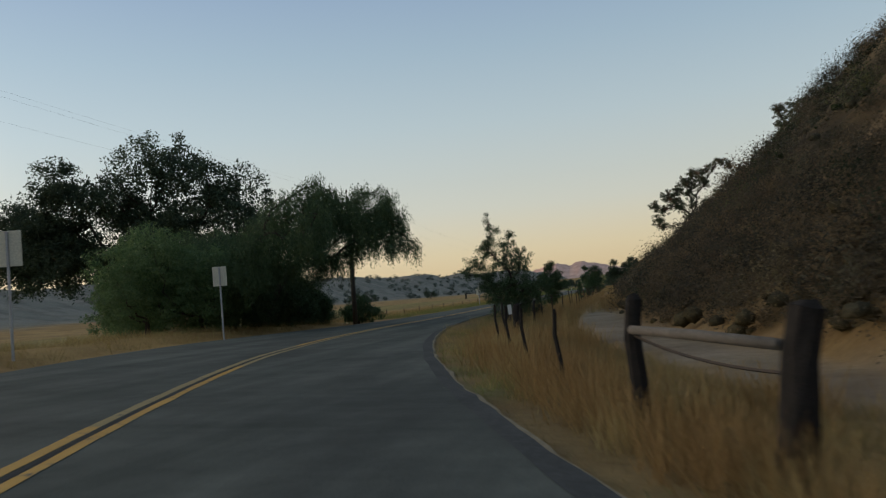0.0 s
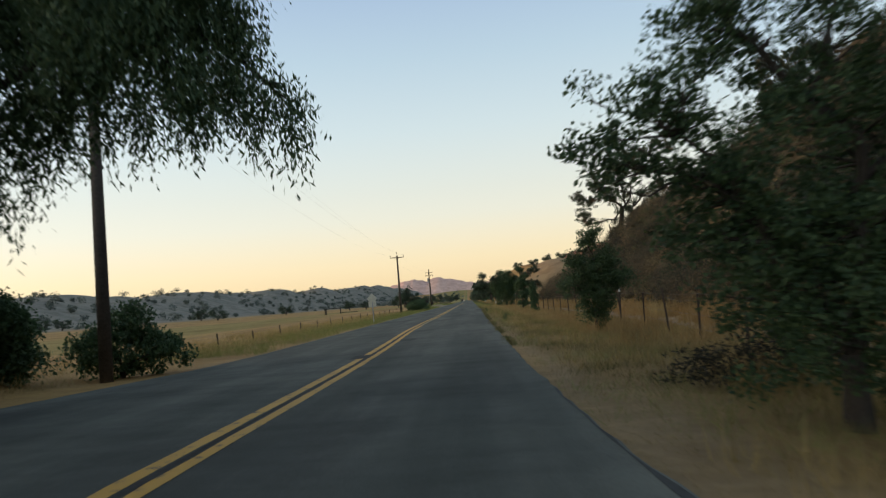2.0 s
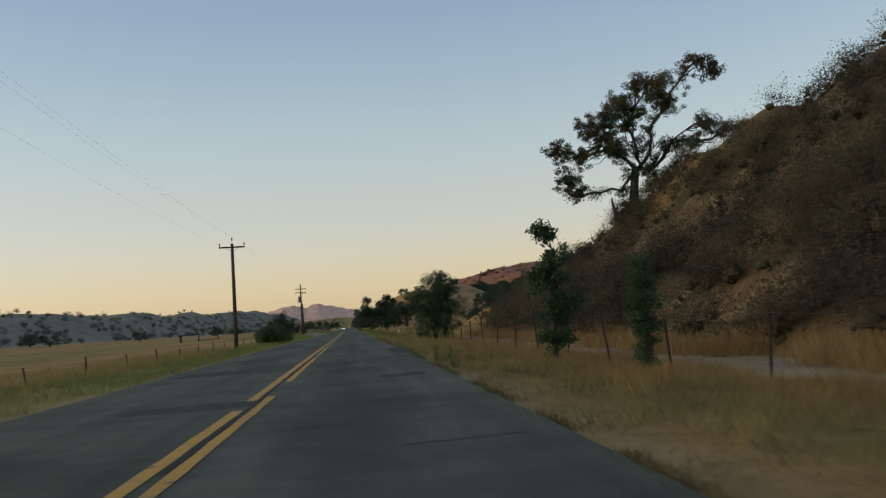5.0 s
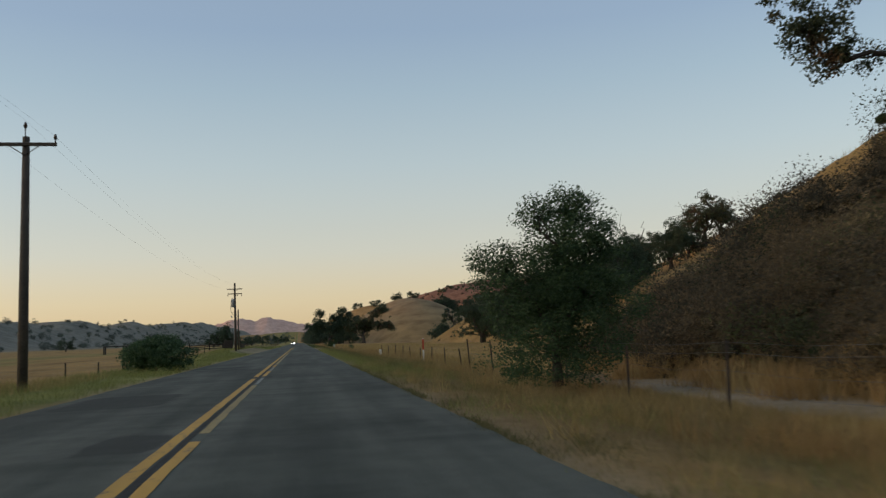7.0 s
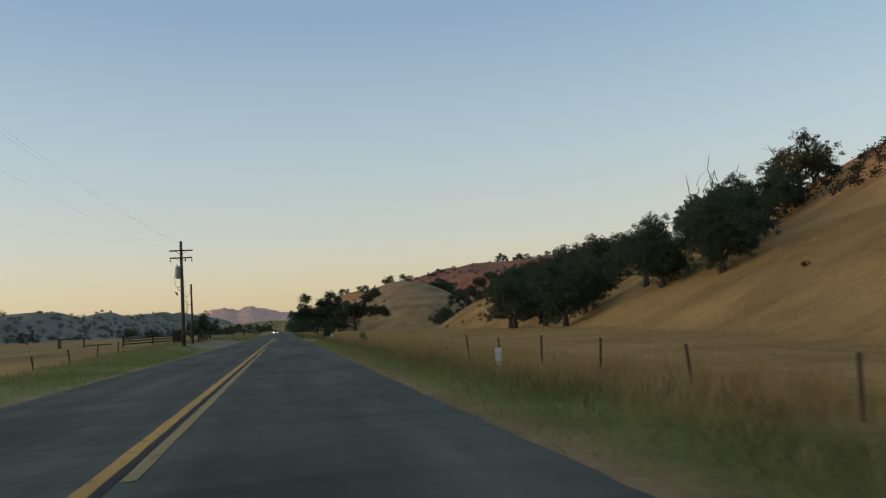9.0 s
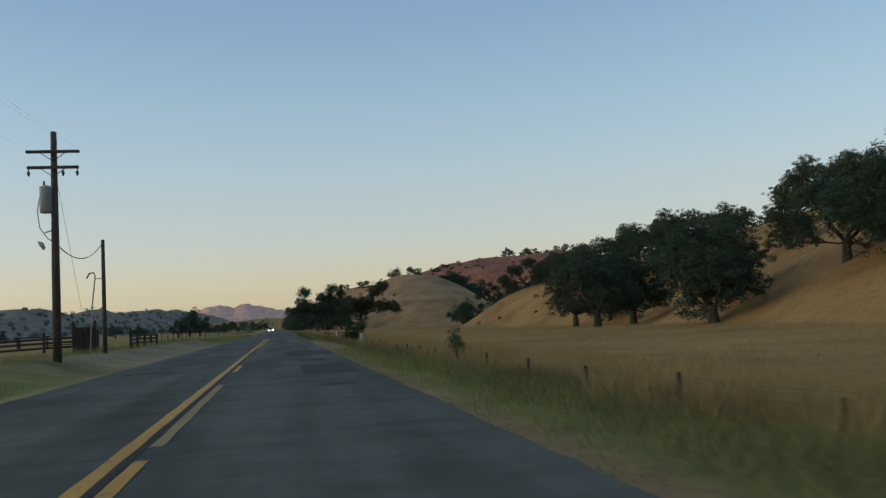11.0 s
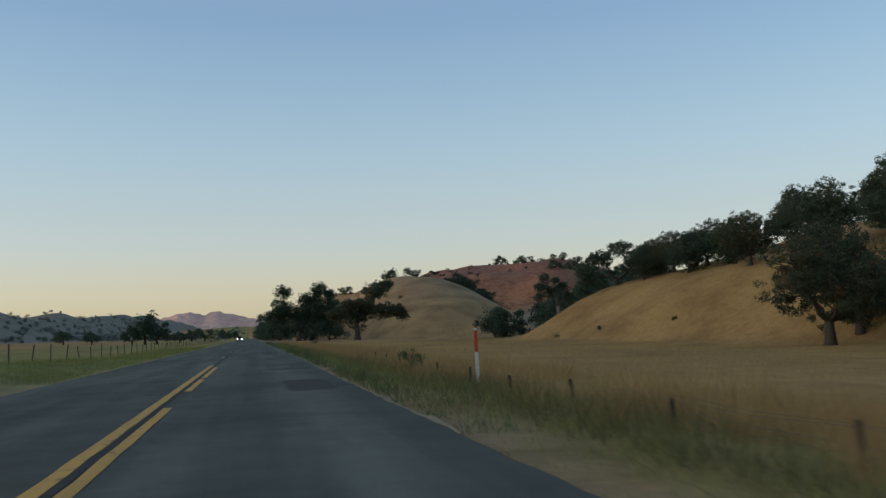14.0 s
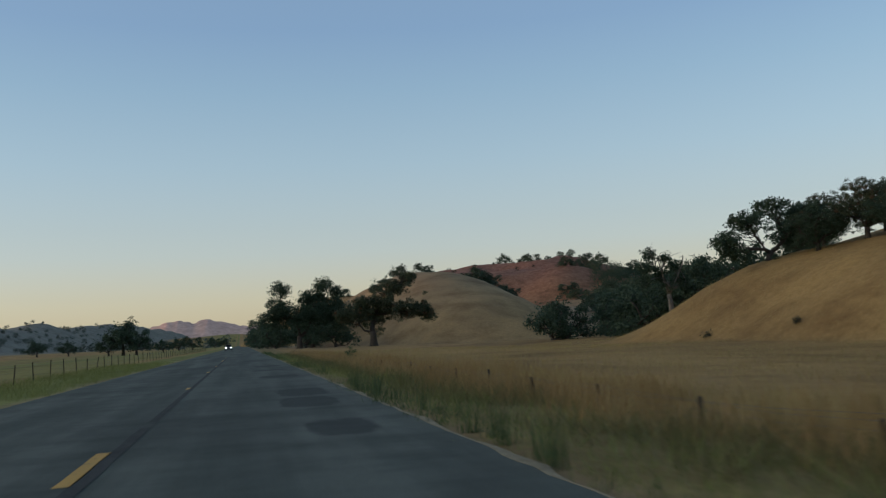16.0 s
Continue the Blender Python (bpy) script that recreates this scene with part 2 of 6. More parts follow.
def hill_foot(y):
    return np.interp(y, [0, 40, 65, 80, 120, 185, 205, 222, 250, 267, 300, 330, 350, 372, 388, 408, 440, 700], [33, 18, 13.5, 12.2, 13, 13, 15, 22, 31, 36, 39, 44, 52, 57, 51, 46, 45, 60])


SCARS = [(20.5, 134, 2.2), (18.6, 121, 1.9), (17.2, 127, 1.5), (20.6, 126, 1.7), (19.2, 140, 1.6), (17.4, 116, 1.4), (21.5, 112, 1.9), (20.2, 164.5, 1.5), (21.6, 168, 1.6), (23.4, 166.5, 1.4), (20.2, 168.6, 1.7), (23.2, 172.5, 1.5), (19.4, 173, 1.8), (15.4, 156, 1.7), (15.0, 151.0, 1.9), (15.2, 146.5, 1.6), (22.6, 163.5, 1.3), (19.6, 183, 1.2), (21.8, 183.4, 1.2), (19.3, 179.5, 1.2), (23.1, 178.2, 1.4), (20.6, 175.4, 1.3), (24.8, 193, 1.5), (18.6, 166.5, 1.3), (18.2, 175, 1.4), (24.4, 203, 1.3), (23.6, 199, 1.3), (17.8, 185, 1.0), (21.7, 188, 1.3), (22.5, 131, 1.4), (24, 98, 2.2), (25.5, 68, 2.4), (20.7, 64, 1.7), (22.0, 62.5, 1.6)]


def bare(x, y):
    """Where the bank has crumbled to bare tan soil."""
    x, y = np.broadcast_arrays(np.asarray(x, float), np.asarray(y, float))
    out = np.zeros(x.shape)
    for sx, sy, r in SCARS:
        out = np.maximum(out, np.exp(-(((x - sx) / r) ** 2 + ((y - sy) / (1.25 * r)) ** 2) ** 1.5))
    return np.clip(out * (1.0 + 0.85 * wander(x, y, 1.9, 33)), 0, 1)


def land(x, y):
    """Height of the ground at x, y, away from the asphalt."""
    x, y = np.broadcast_arrays(np.asarray(x, float), np.asarray(y, float))
    off = x - centre(y)
    right = (off > 0).astype(float)
    z = road_z(x, y) - 0.05 - right * (0.30 * step(4.5, 8.5, off) + 0.35 * step(10, 22, off) + 0.5 * step(24, 42, off) * step(315, 345, y))
    z = z + (1 - right) * (0.45 * step(-6.5, -9, off) * (1 - step(75, 100, y)) + 0.55 * step(-5, -8, off) * step(225, 275, y) * (1 - step(330, 380, y)) - 0.5 * step(-12, -40, off))
    z = z + 0.05 * wander(x, y, 2.3) * step(4.4, 6, np.abs(off)) + 0.25 * wander(x, y, 21, 1) * step(14, 40, np.abs(off))
    foot = hill_foot(y)
    # rugged cut bank beside the bend, falling away towards a grassy nose
    up = np.interp(y, [0, 100, 140, 185, 215, 240], [0.93, 0.885, 0.80, 0.77, 0.52, 0.45])
    cut = up * (x - foot)
    lid = np.interp(y, [0, 60, 100, 140, 158, 175, 187, 205, 225, 250, 280], [1.15, 1.02, 0.95, 0.71, 0.585, 0.485, 0.442, 0.43, 0.345, 0.27, 0.25])
    crest = 1.2 + lid * (np.minimum(x, 27) - 1.7 + 0.4 * np.maximum(x - 27, 0))
    high = 60 + 8 * wander(x, y, 40, 2)
    bank_a = np.minimum(np.minimum(cut, crest), high)
    lumps = (0.7 * wander(x, y, 5, 3) + 0.35 * wander(x, y, 1.9, 4)) * step(0.5, 5, cut)
    gullies = -0.55 * (1 - np.abs(wander(0.2 * x, y, 3.1, 34))) ** 3 * step(1.5, 6, cut) - 0.9 * bare(x, y) * (0.4 + np.abs(wander(0.3 * x, y, 1.7, 35)))
    bank_a = np.where(cut > 0, bank_a + lumps + gullies, -9)
    # smooth grass hill with a shelf, then a higher back
    rise = (0.45 + 0.17 * step(330, 400, y)) * (x - foot)
    shelf = 8.3 + 1.3 * step(372, 410, y) + 4.5 * (1 - step(270, 335, y)) + 0.09 * (x - 60) + 0.46 * np.maximum(x - 68, 0) * (1 - 0.75 * step(310, 410, y))
    bank_b = np.minimum(rise, shelf) - 0.9 * np.exp(-(((rise - shelf) / 1.6) ** 2))
    bank_b = np.minimum(bank_b, 42 + 5 * wander(x, y, 60, 5)) + 0.35 * wander(x, y, 13, 6) * step(0, 3, rise)
    nose = 1 - step(434, 462, y - 0.10 * (x - 50))
    bank_b = np.where(rise > 0, bank_b * nose, -9)
    w = step(196, 226, y)
    hill = bank_a * (1 - w) + bank_b * w
    # knoll, red hills and wooded flats ahead
    d2 = ((x - 67) / 46) ** 2 + ((y - 665) / 125) ** 2
    knoll = 26 * np.clip(1 - d2, 0, 1) ** 1.15 + 0.5 * wander(x, y, 14, 7) * step(1, 0.8, d2)
    knoll = np.where(d2 < 1, knoll, -9)
    d3 = ((x - 245) / 200) ** 2 + ((y - 1090) / 260) ** 2
    red = 63 * np.clip(1 - d3, 0, 1) ** 0.8 + (4.5 * wander(x, y, 38, 8) + 2.0 * wander(x, y, 15, 9)) * step(1, 0.7, d3)
    red = np.where(d3 < 1, red, -9)
    d4 = ((x - 75) / 75) ** 2 + ((y - 980) / 150) ** 2
    dark_hill = np.where(d4 < 1, 34 * np.clip(1 - d4, 0, 1) + 1.5 * wander(x, y, 30, 10), -9)
    back = np.where((x > 95) & (y > 430), np.minimum(0.16 * (x - 95), 26) * step(430, 520, y) + 2 * wander(x, y, 35, 11), -9)
    # the valley's far side, and the ridge behind it that keeps the valley in shade
    ridge = np.interp(y, [-900, 300, 670, 1300, 2400, 3600], [20, 20, 25, 33, 48, 55])
    side = ridge * (step(-190, -300, x) - 0.25 * step(-330, -480, x)) * (1 + 0.16 * wander(x, y, 75, 12) + 0.07 * wander(x, y, 27, 13))
    side = side + 4.5 * step(-70, -220, x)
    shade_ridge = np.interp(y, [-900, -500, 200, 700, 1500, 2600, 2900], [70, 66, 63, 58, 58, 50, 10]) * step(-560, -900, x)
    left = np.where(x < 0, np.maximum(side, shade_ridge), 0)
    # ground rising at the valley's head
    head = np.where(y > 1500, 26 * step(1700, 2700, y) * step(-500, -60, x) * (1 + 0.25 * wander(x, y, 120, 14)), 0)
    far_r = np.where(y > 1150, 30 * step(1150, 1500, y) * step(60, 220, x), 0)
    out = np.maximum.reduce([z, z + hill, z + knoll, z + red, z + dark_hill, z + back])
    return out + left + np.maximum(head, far_r)


def ground_at(x, y):
    return float(land(x, y))


def zones(x, y):
    """Shares of green, dirt, scrub, red, grey (far ground paled by painted haze) and bare eroded ground."""
    off = x - centre(y)
    foot = hill_foot(y)
    n = wander(x, y, 6, 20)
    green_r = step(4.2, 4.7, off) * (1 - step(6.6, 9.0, off + n)) * step(175, 215, y) * (1 - 0.6 * step(268, 292, y))
    green_r = np.maximum(green_r, 0.75 * step(0.15, 0.7, wander(x, y, 2.4, 41)) * step(4.1, 4.8, off) * (1 - step(6.4, 7.6, off)) * (1 - step(180, 200, y)))
    green_l = step(-3.9, -4.6, off) * (1 - step(-7.5, -9.5, off + n)) * step(110, 160, y)
    meadow = step(-30, -42, off + 6 * n) * (1 - step(-90, -105, off)) * 0.5 + step(-9, -12, off) * (1 - step(-30, -60, off)) * step(330, 380, y) * 0.7
    green = np.clip(np.maximum.reduce([green_r, green_l, meadow]), 0, 1)
    lane = step(9.6, 10.3, off) * (1 - step(foot - centre(y) - 1.2, foot - centre(y) + 0.3, off)) * (1 - step(178, 196, y))
    shoulder = step(3.7, 3.9, np.abs(off)) * (1 - step(4.3, 4.9, np.abs(off) + 0.3 * n)) * 0.5
    turnout = 0.8 * step(-3.0, -3.4, off) * (1 - step(-7.0, -9.0, off + 0.6 * n)) * step(266, 285, y) * (1 - step(325, 345, y))
    spoil = step(4, 4.3, off) * (1 - step(4.9, 5.7, off + 0.5 * n)) * step(284, 290, y) * (1 - step(303, 315, y)) * 0.7
    dirt = np.clip(np.maximum.reduce([lane, shoulder, turnout, spoil]), 0, 1)
    scrub = step(-0.6, 1.8, x - foot) * (1 - step(192, 203, y)) * (1 - step(11.0, 13.0, x - foot + 1.5 * n) * step(172, 180, y))
    # right verge made darker by a partial share of the scrub colour
    scrub = np.maximum(scrub, 0.34 * step(3.9, 4.4, off) * (1 - step(8.4, 9.6, off + 0.6 * n)) * (1 - 0.3 * step(196, 215, y)))
    scrub = np.maximum(scrub, 0.5 * step(8.4, 8.9, off) * (1 - step(10.2, 10.9, off)) * step(336, 346, y) * (1 - step(360, 376, y)))
    scrub = np.clip(scrub + 0.6 * (step(95, 120, x) * (y > 430)), 0, 1)
    red = step(0, 1, 1.15 - ((x - 245) / 215) ** 2 - ((y - 1090) / 280) ** 2)
    red = np.maximum(red, step(24, 30, land(x, y)) * (x > 30) * (y < 420) * 0.8)
    # painted haze: full on the valley's far side, partial round the knoll
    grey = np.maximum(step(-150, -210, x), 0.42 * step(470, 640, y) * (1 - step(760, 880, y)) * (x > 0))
    return green, dirt, scrub, np.clip(red, 0, 1), grey, bare(x, y)


def sheet(name, xs, ys, zf, mat):
    gx, gy = np.meshgrid(xs, ys)
    nx, ny = len(xs), len(ys)
    v = np.stack([gx.ravel(), gy.ravel(), zf(gx, gy).ravel()], 1)
    i = np.arange(nx * ny).reshape(ny, nx)
    q = np.stack([i[:-1, :-1].ravel(), i[:-1, 1:].ravel(), i[1:, 1:].ravel(), i[1:, :-1].ravel()], 1)
    me = bpy.data.meshes.new(name)
    me.from_pydata(v.tolist(), [], q.tolist())
    me.materials.append(mat)
    me.polygons.foreach_set("use_smooth", [True] * len(q))
    return new(name, me), gx, gy


def spread(*runs):
    """Coordinates from runs of (start, stop, spacing)."""
    return np.unique(np.concatenate([np.arange(a, b, s) for a, b, s in runs] + [[runs[-1][1]]]))


xs = spread((-2600, -1000, 100), (-1000, -340, 22), (-340, -180, 9), (-180, -40, 7), (-40, -12, 2), (-12, 12, 0.6), (12, 48, 1.0), (48, 120, 2.5), (120, 420, 9), (420, 1200, 60), (1200, 2600, 200))
ys = spread((-900, -40, 60), (-40, 20, 6), (20, 240, 1.2), (240, 480, 2.2), (480, 800, 4), (800, 1400, 10), (1400, 3000, 40), (3000, 4900, 140))
ground, gx, gy = sheet("ground", xs, ys, land, GROUND)
tagged(ground, "dry golden grassland with scrubby hills beside a road", "ground", kind="structure")
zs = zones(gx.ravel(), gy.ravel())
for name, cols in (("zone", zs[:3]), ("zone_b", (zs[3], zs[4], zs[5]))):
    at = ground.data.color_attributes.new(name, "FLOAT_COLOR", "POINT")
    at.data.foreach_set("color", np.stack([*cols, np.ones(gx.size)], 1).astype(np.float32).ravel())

# far mountains
def mountain(x, y):
    az = np.degrees(np.arctan2(x, y - 200))
    el = np.interp(az, [-30, -14, -9, -6.65, -5.3, -4.5, -4.1, -3.77, -3.4, -3.07, -2.7, -2.29, -1.9, -1.5, -0.5, 0.4, 1.0, 3, 6, 14, 30], [0.5, 0.6, 0.9, 1.2, 1.46, 1.77, 1.80, 1.88, 1.78, 1.68, 1.75, 1.92, 1.78, 1.63, 1.37, 1.28, 1.32, 1.1, 0.9, 0.6, 0.5])
    el = el + 0.035 * np.sin(az * 9.0) + 0.02 * np.sin(az * 23 + 1)
    z = np.hypot(x, y - 200) * np.tan(np.radians(el))
    return z * np.exp(-(((np.hypot(x, y) - 4600) / 190) ** 2)) + 60 * wander(x, y, 90, 21) * np.exp(-(((np.hypot(x, y) - 4560) / 150) ** 2)) * 0.12 - 4


# the rock's pale mauve includes the haze of distance, put into the base colour
MOUNTAIN = grained("mauve_rock_tinted_by_haze", (0.47, 0.325, 0.275), (0.57, 0.400, 0.335), 0.01, 1.0, fine=0.04, spec=0.0)
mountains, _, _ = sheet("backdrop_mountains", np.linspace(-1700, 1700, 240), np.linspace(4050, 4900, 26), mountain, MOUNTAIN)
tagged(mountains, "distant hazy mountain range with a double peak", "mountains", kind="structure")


# ---- road ----
def edge(y):
    """The asphalt's right edge, from the yellow line."""
    return 3.78 + 1.2 * (1 - step(40, 86, y)) + 0.2 * step(110, 160, y) + 0.22 * step(150, 157.8, y) * (1 - step(158.4, 168, y)) + 0.15 * step(330, 352, y)


def ribbon(name, ys, left, right, lift, mat, thick=0.0, columns=9):
    """A strip between two offsets from the centre line."""
    rows = []
    for y in ys:
        c = float(centre(y))
        xl, xr = c + left(y), c + right(y)
        rows.append([(x, y, float(road_z(x, y)) + lift) for x in np.linspace(xl, xr, columns if right(y) - left(y) > 2 else 2)])
    n = len(rows[0])
    verts = [p for r in rows for p in r]
    faces = [(a * n + b, a * n + b + 1, (a + 1) * n + b + 1, (a + 1) * n + b) for a in range(len(rows) - 1) for b in range(n - 1)]
    if thick:
        k = len(verts)
        for r in rows:
            verts.append((r[0][0] - 0.05, r[0][1], r[0][2] - thick))
            verts.append((r[-1][0] + 0.05, r[-1][1], r[-1][2] - thick))
        for a in range(len(rows) - 1):
            faces.append((a * n, (a + 1) * n, k + 2 * a + 2, k + 2 * a))
            faces.append(((a + 1) * n + n - 1, a * n + n - 1, k + 2 * a + 1, k + 2 * a + 3))
    me = bpy.data.meshes.new(name)
    me.from_pydata(verts, [], faces)
    me.materials.append(mat)
    return new(name, me)


def ragged(y, seed):
    return 0.022 * float(wander(y, seed * 7, 1.6, seed)) + 0.03 * float(wander(y, seed * 3, 0.37, seed + 1))


road_ys = np.concatenate([np.arange(-60, 10, 3.0), np.arange(10, 460, 0.5), np.arange(460, 2400, 12.0)])
road = ribbon("road", road_ys, lambda y: -4.05 - 2.4 * float(1 - step(66, 96, y)) + ragged(y, 1), lambda y: float(edge(y)) + ragged(y, 2), 0.0, ASPHALT, 0.14, 37)
# the first entry is a dark stretch along the right edge near y 158
TAR_PATCHES = [(3.9, 158.2, 0.9, 7.5), (0.58, 95.6, 0.75, 1.7), (2.9, 140.3, 1.1, 1.3), (-0.9, 135.6, 2.4, 1.1), (-2.5, 181.4, 2.3, 4.5), (-0.6, 172.2, 1.0, 2.0), (-2.4, 206.2, 2.2, 2.0), (-2.2, 203.0, 2.6, 1.2), (2.8, 259.9, 0.9, 0.9), (2.96, 266.7, 1.5, 6.0), (2.8, 273.2, 0.95, 2.8), (2.9, 281.9, 2.2, 7.0), (-2.6, 270.6, 1.6, 1.4), (3.0, 329.0, 1.1, 4.5), (3.0, 339, 1.5, 1.2),
               (3.0, 343.2, 1.6, 1.0), (2.8, 352, 1.6, 1.2), (2.98, 364.0, 0.95, 2.1), (2.92, 369.3, 1.15, 2.7), (3.02, 372.7, 1.15, 2.8), (2.9, 383, 1.4, 2.0), (2.8, 391, 1.5, 1.6), (2.9, 398, 1.4, 2.2), (-2.2, 238, 1.8, 1.2), (-2.4, 158, 2.0, 1.6), (-2.4, 148, 2.2, 3.0), (1.6, 292, 1.6, 3.0)]
spots = np.empty(3 * len(road.data.vertices))
road.data.vertices.foreach_get("co", spots)
rx, ry = spots[0::3], spots[1::3]
tar_share = np.zeros(len(rx))
for px, py, sx, sy in TAR_PATCHES:
    inside = np.clip((sx / 2 - np.abs(rx - px)) / 0.35 + 0.5, 0, 1) * np.clip((sy / 2 - np.abs(ry - py)) / 0.8 + 0.5, 0, 1)
    tar_share = np.maximum(tar_share, inside)
# the oncoming lane is patched and darker all along
tar_share = np.maximum(tar_share, 0.30 * (rx - centre(ry) < -0.5) * (ry > 30))
road.data.attributes.new("tar", "FLOAT", "POINT").data.foreach_set("value", tar_share.astype(np.float32))
tagged(road, "cracked grey two-lane asphalt road with ragged edges", "road", kind="structure")


# ---- making things ----
def mesh_of(name, verts, faces, mats, smooth=False):
    me = bpy.data.meshes.new(name)
    me.from_pydata([tuple(map(float, v)) for v in verts], [], [tuple(map(int, f)) for f in faces])
    for m in mats if isinstance(mats, (list, tuple)) else [mats]:
        me.materials.append(m)
    if smooth:
        me.polygons.foreach_set("use_smooth", [True] * len(me.polygons))
    return me


def child(name, me, parent, label=""):
    ob = new(name, me)
    ob.parent = parent
    if label:
        tagged(ob, label)
    return ob


def part(name, bm, mat, parent, label=""):
    me = bpy.data.meshes.new(name)
    bm.to_mesh(me)
    bm.free()
    me.materials.append(mat)
    return child(name, me, parent, label)


def root(name, m, label, category, group=""):
    ob = new(name)
    ob.empty_display_size = 0.3
    ob.matrix_world = m
    return tagged(ob, label, category, group)


def box_bm(sx, sy, sz, at=(0, 0, 0), bevel=0.01, turn=None):
    bm = bmesh.new()
    bmesh.ops.create_cube(bm, size=1, matrix=Matrix.Diagonal((sx, sy, sz, 1)))
    if bevel:
        bmesh.ops.bevel(bm, geom=bm.edges[:], offset=bevel, segments=1, affect="EDGES")
    m = Matrix.Translation(at)
    bmesh.ops.transform(bm, matrix=m @ turn if turn else m, verts=bm.verts[:])
    return bm


def tube(path, sides=6, closed_end=True):
    """Verts and faces of a tapering tube through (point, radius)."""
    pts = [np.array(p, float) for p, _ in path]
    v, f = [], []
    up = np.array([0.31, 0.95, 0.11])
    for i, (p, r) in enumerate(zip(pts, [r for _, r in path])):
        d = pts[min(i + 1, len(pts) - 1)] - pts[max(i - 1, 0)]
        d = d / (np.linalg.norm(d) + 1e-9)
        a = np.cross(d, up if abs(d @ up) < 0.95 else np.array([1.0, 0, 0]))
        a = a / (np.linalg.norm(a) + 1e-9)
        b = np.cross(d, a)
        for k in range(sides):
            t = 2 * math.pi * k / sides
            v.append(p + r * (math.cos(t) * a + math.sin(t) * b))
    for i in range(len(pts) - 1):
        for k in range(sides):
            f.append((i * sides + k, i * sides + (k + 1) % sides, (i + 1) * sides + (k + 1) % sides, (i + 1) * sides + k))
    if closed_end:
        f.append(tuple(range((len(pts) - 1) * sides, len(pts) * sides)))
        f.append(tuple(reversed(range(sides))))
    return v, f


def joined(pieces):
    v, f = [], []
    for pv, pf in pieces:
        k = len(v)
        v.extend(pv)
        f.extend(tuple(i + k for i in q) for q in pf)
    return v, f


def bent(rng, a, b, r0, r1, sag=0.12, steps=5):
    """A wandering limb from a to b."""
    a, b = np.array(a, float), np.array(b, float)
    length = np.linalg.norm(b - a)
    out = []
    side = rng.normal(size=3) * length * sag
    for i in range(steps + 1):
        t = i / steps
        p = a + (b - a) * t + side * math.sin(math.pi * t) + rng.normal(size=3) * length * 0.03 * (0 < i < steps)
        out.append((p, r0 + (r1 - r0) * t))
    return out


def leaf_mesh(name, rng, centres, radii, per, leaf, mat, narrow=0.55, flat=0.75, hang=0.0, strands=0.0, run=16, radial=False, scale=None):
    """Small pointed leaves scattered round the given centres; hang turns them downwards, strands draws each cluster down."""
    n = len(centres) * per
    c = np.repeat(np.asarray(centres, float), per, 0)
    r = np.repeat(np.asarray(radii, float), per)[:, None]
    g = rng.normal(size=(n, 3))
    g = g / np.linalg.norm(g, axis=1, keepdims=True) * rng.random((n, 1)) ** 0.45
    p = c + g * r * np.array([1, 1, flat])
    if strands:
        # every run of leaves hangs from one point, as a weeping twig
        twig = np.arange(n) // run
        heads = p[np.minimum(twig * run, n - 1)]
        along = (np.arange(n) % run + rng.random(n)) / run
        long = (strands * (0.35 + 0.65 * rng.random(twig[-1] + 1)))[twig]
        drift = (rng.normal(size=(twig[-1] + 1, 2)) * 0.22)[twig]
        p = heads + np.stack([drift[:, 0] * along, drift[:, 1] * along, -along * long], 1) + rng.normal(size=(n, 3)) * 0.042
    d = rng.normal(size=(n, 3))
    d[:, 2] = d[:, 2] * (1 - hang) - hang * 2.2
    if radial:
        p = c + g * np.linalg.norm(g, axis=1, keepdims=True) ** 0.75 * r * np.array([1, 1, flat])
        # twigs point outwards from the foot of the bush
        out = p - c + np.array([0, 0, 0.35]) * r
        d = out / (np.linalg.norm(out, axis=1, keepdims=True) + 1e-9) + 0.6 * rng.normal(size=(n, 3))
    d /= np.linalg.norm(d, axis=1, keepdims=True)
    s = np.cross(d, rng.normal(size=(n, 3)))
    s /= np.linalg.norm(s, axis=1, keepdims=True) + 1e-9
    size = leaf * (0.6 + 0.8 * rng.random((n, 1)))
    if scale is not None:
        size = size * np.repeat(np.asarray(scale, float), per)[:, None]
    quad = np.stack([p, p + d * size * 0.5 + s * size * narrow * 0.5, p + d * size, p + d * size * 0.5 - s * size * narrow * 0.5], 1).reshape(-1, 3)
    me = bpy.data.meshes.new(name)
    me.vertices.add(4 * n)
    me.vertices.foreach_set("co", quad.astype(np.float32).ravel())
    me.loops.add(4 * n)
    me.loops.foreach_set("vertex_index", np.arange(4 * n, dtype=np.int32))
    me.polygons.add(n)
    me.polygons.foreach_set("loop_start", np.arange(0, 4 * n, 4, dtype=np.int32))
    me.update(calc_edges=True)
    me.materials.append(mat)
    return me


def clusters(rng, blobs, count, shell=0.45):
    """Points inside and near the skin of a set of (centre, radii) ellipsoids."""
    size = np.array([np.prod(r) ** 0.6 for _, r in blobs])
    pick = rng.choice(len(blobs), count, p=size / size.sum())
    g = rng.normal(size=(count, 3))
    g /= np.linalg.norm(g, axis=1, keepdims=True)
    g *= (rng.random((count, 1)) ** shell)
    c = np.array([blobs[k][0] for k in pick]) + g * np.array([blobs[k][1] for k in pick])
    return c, pick


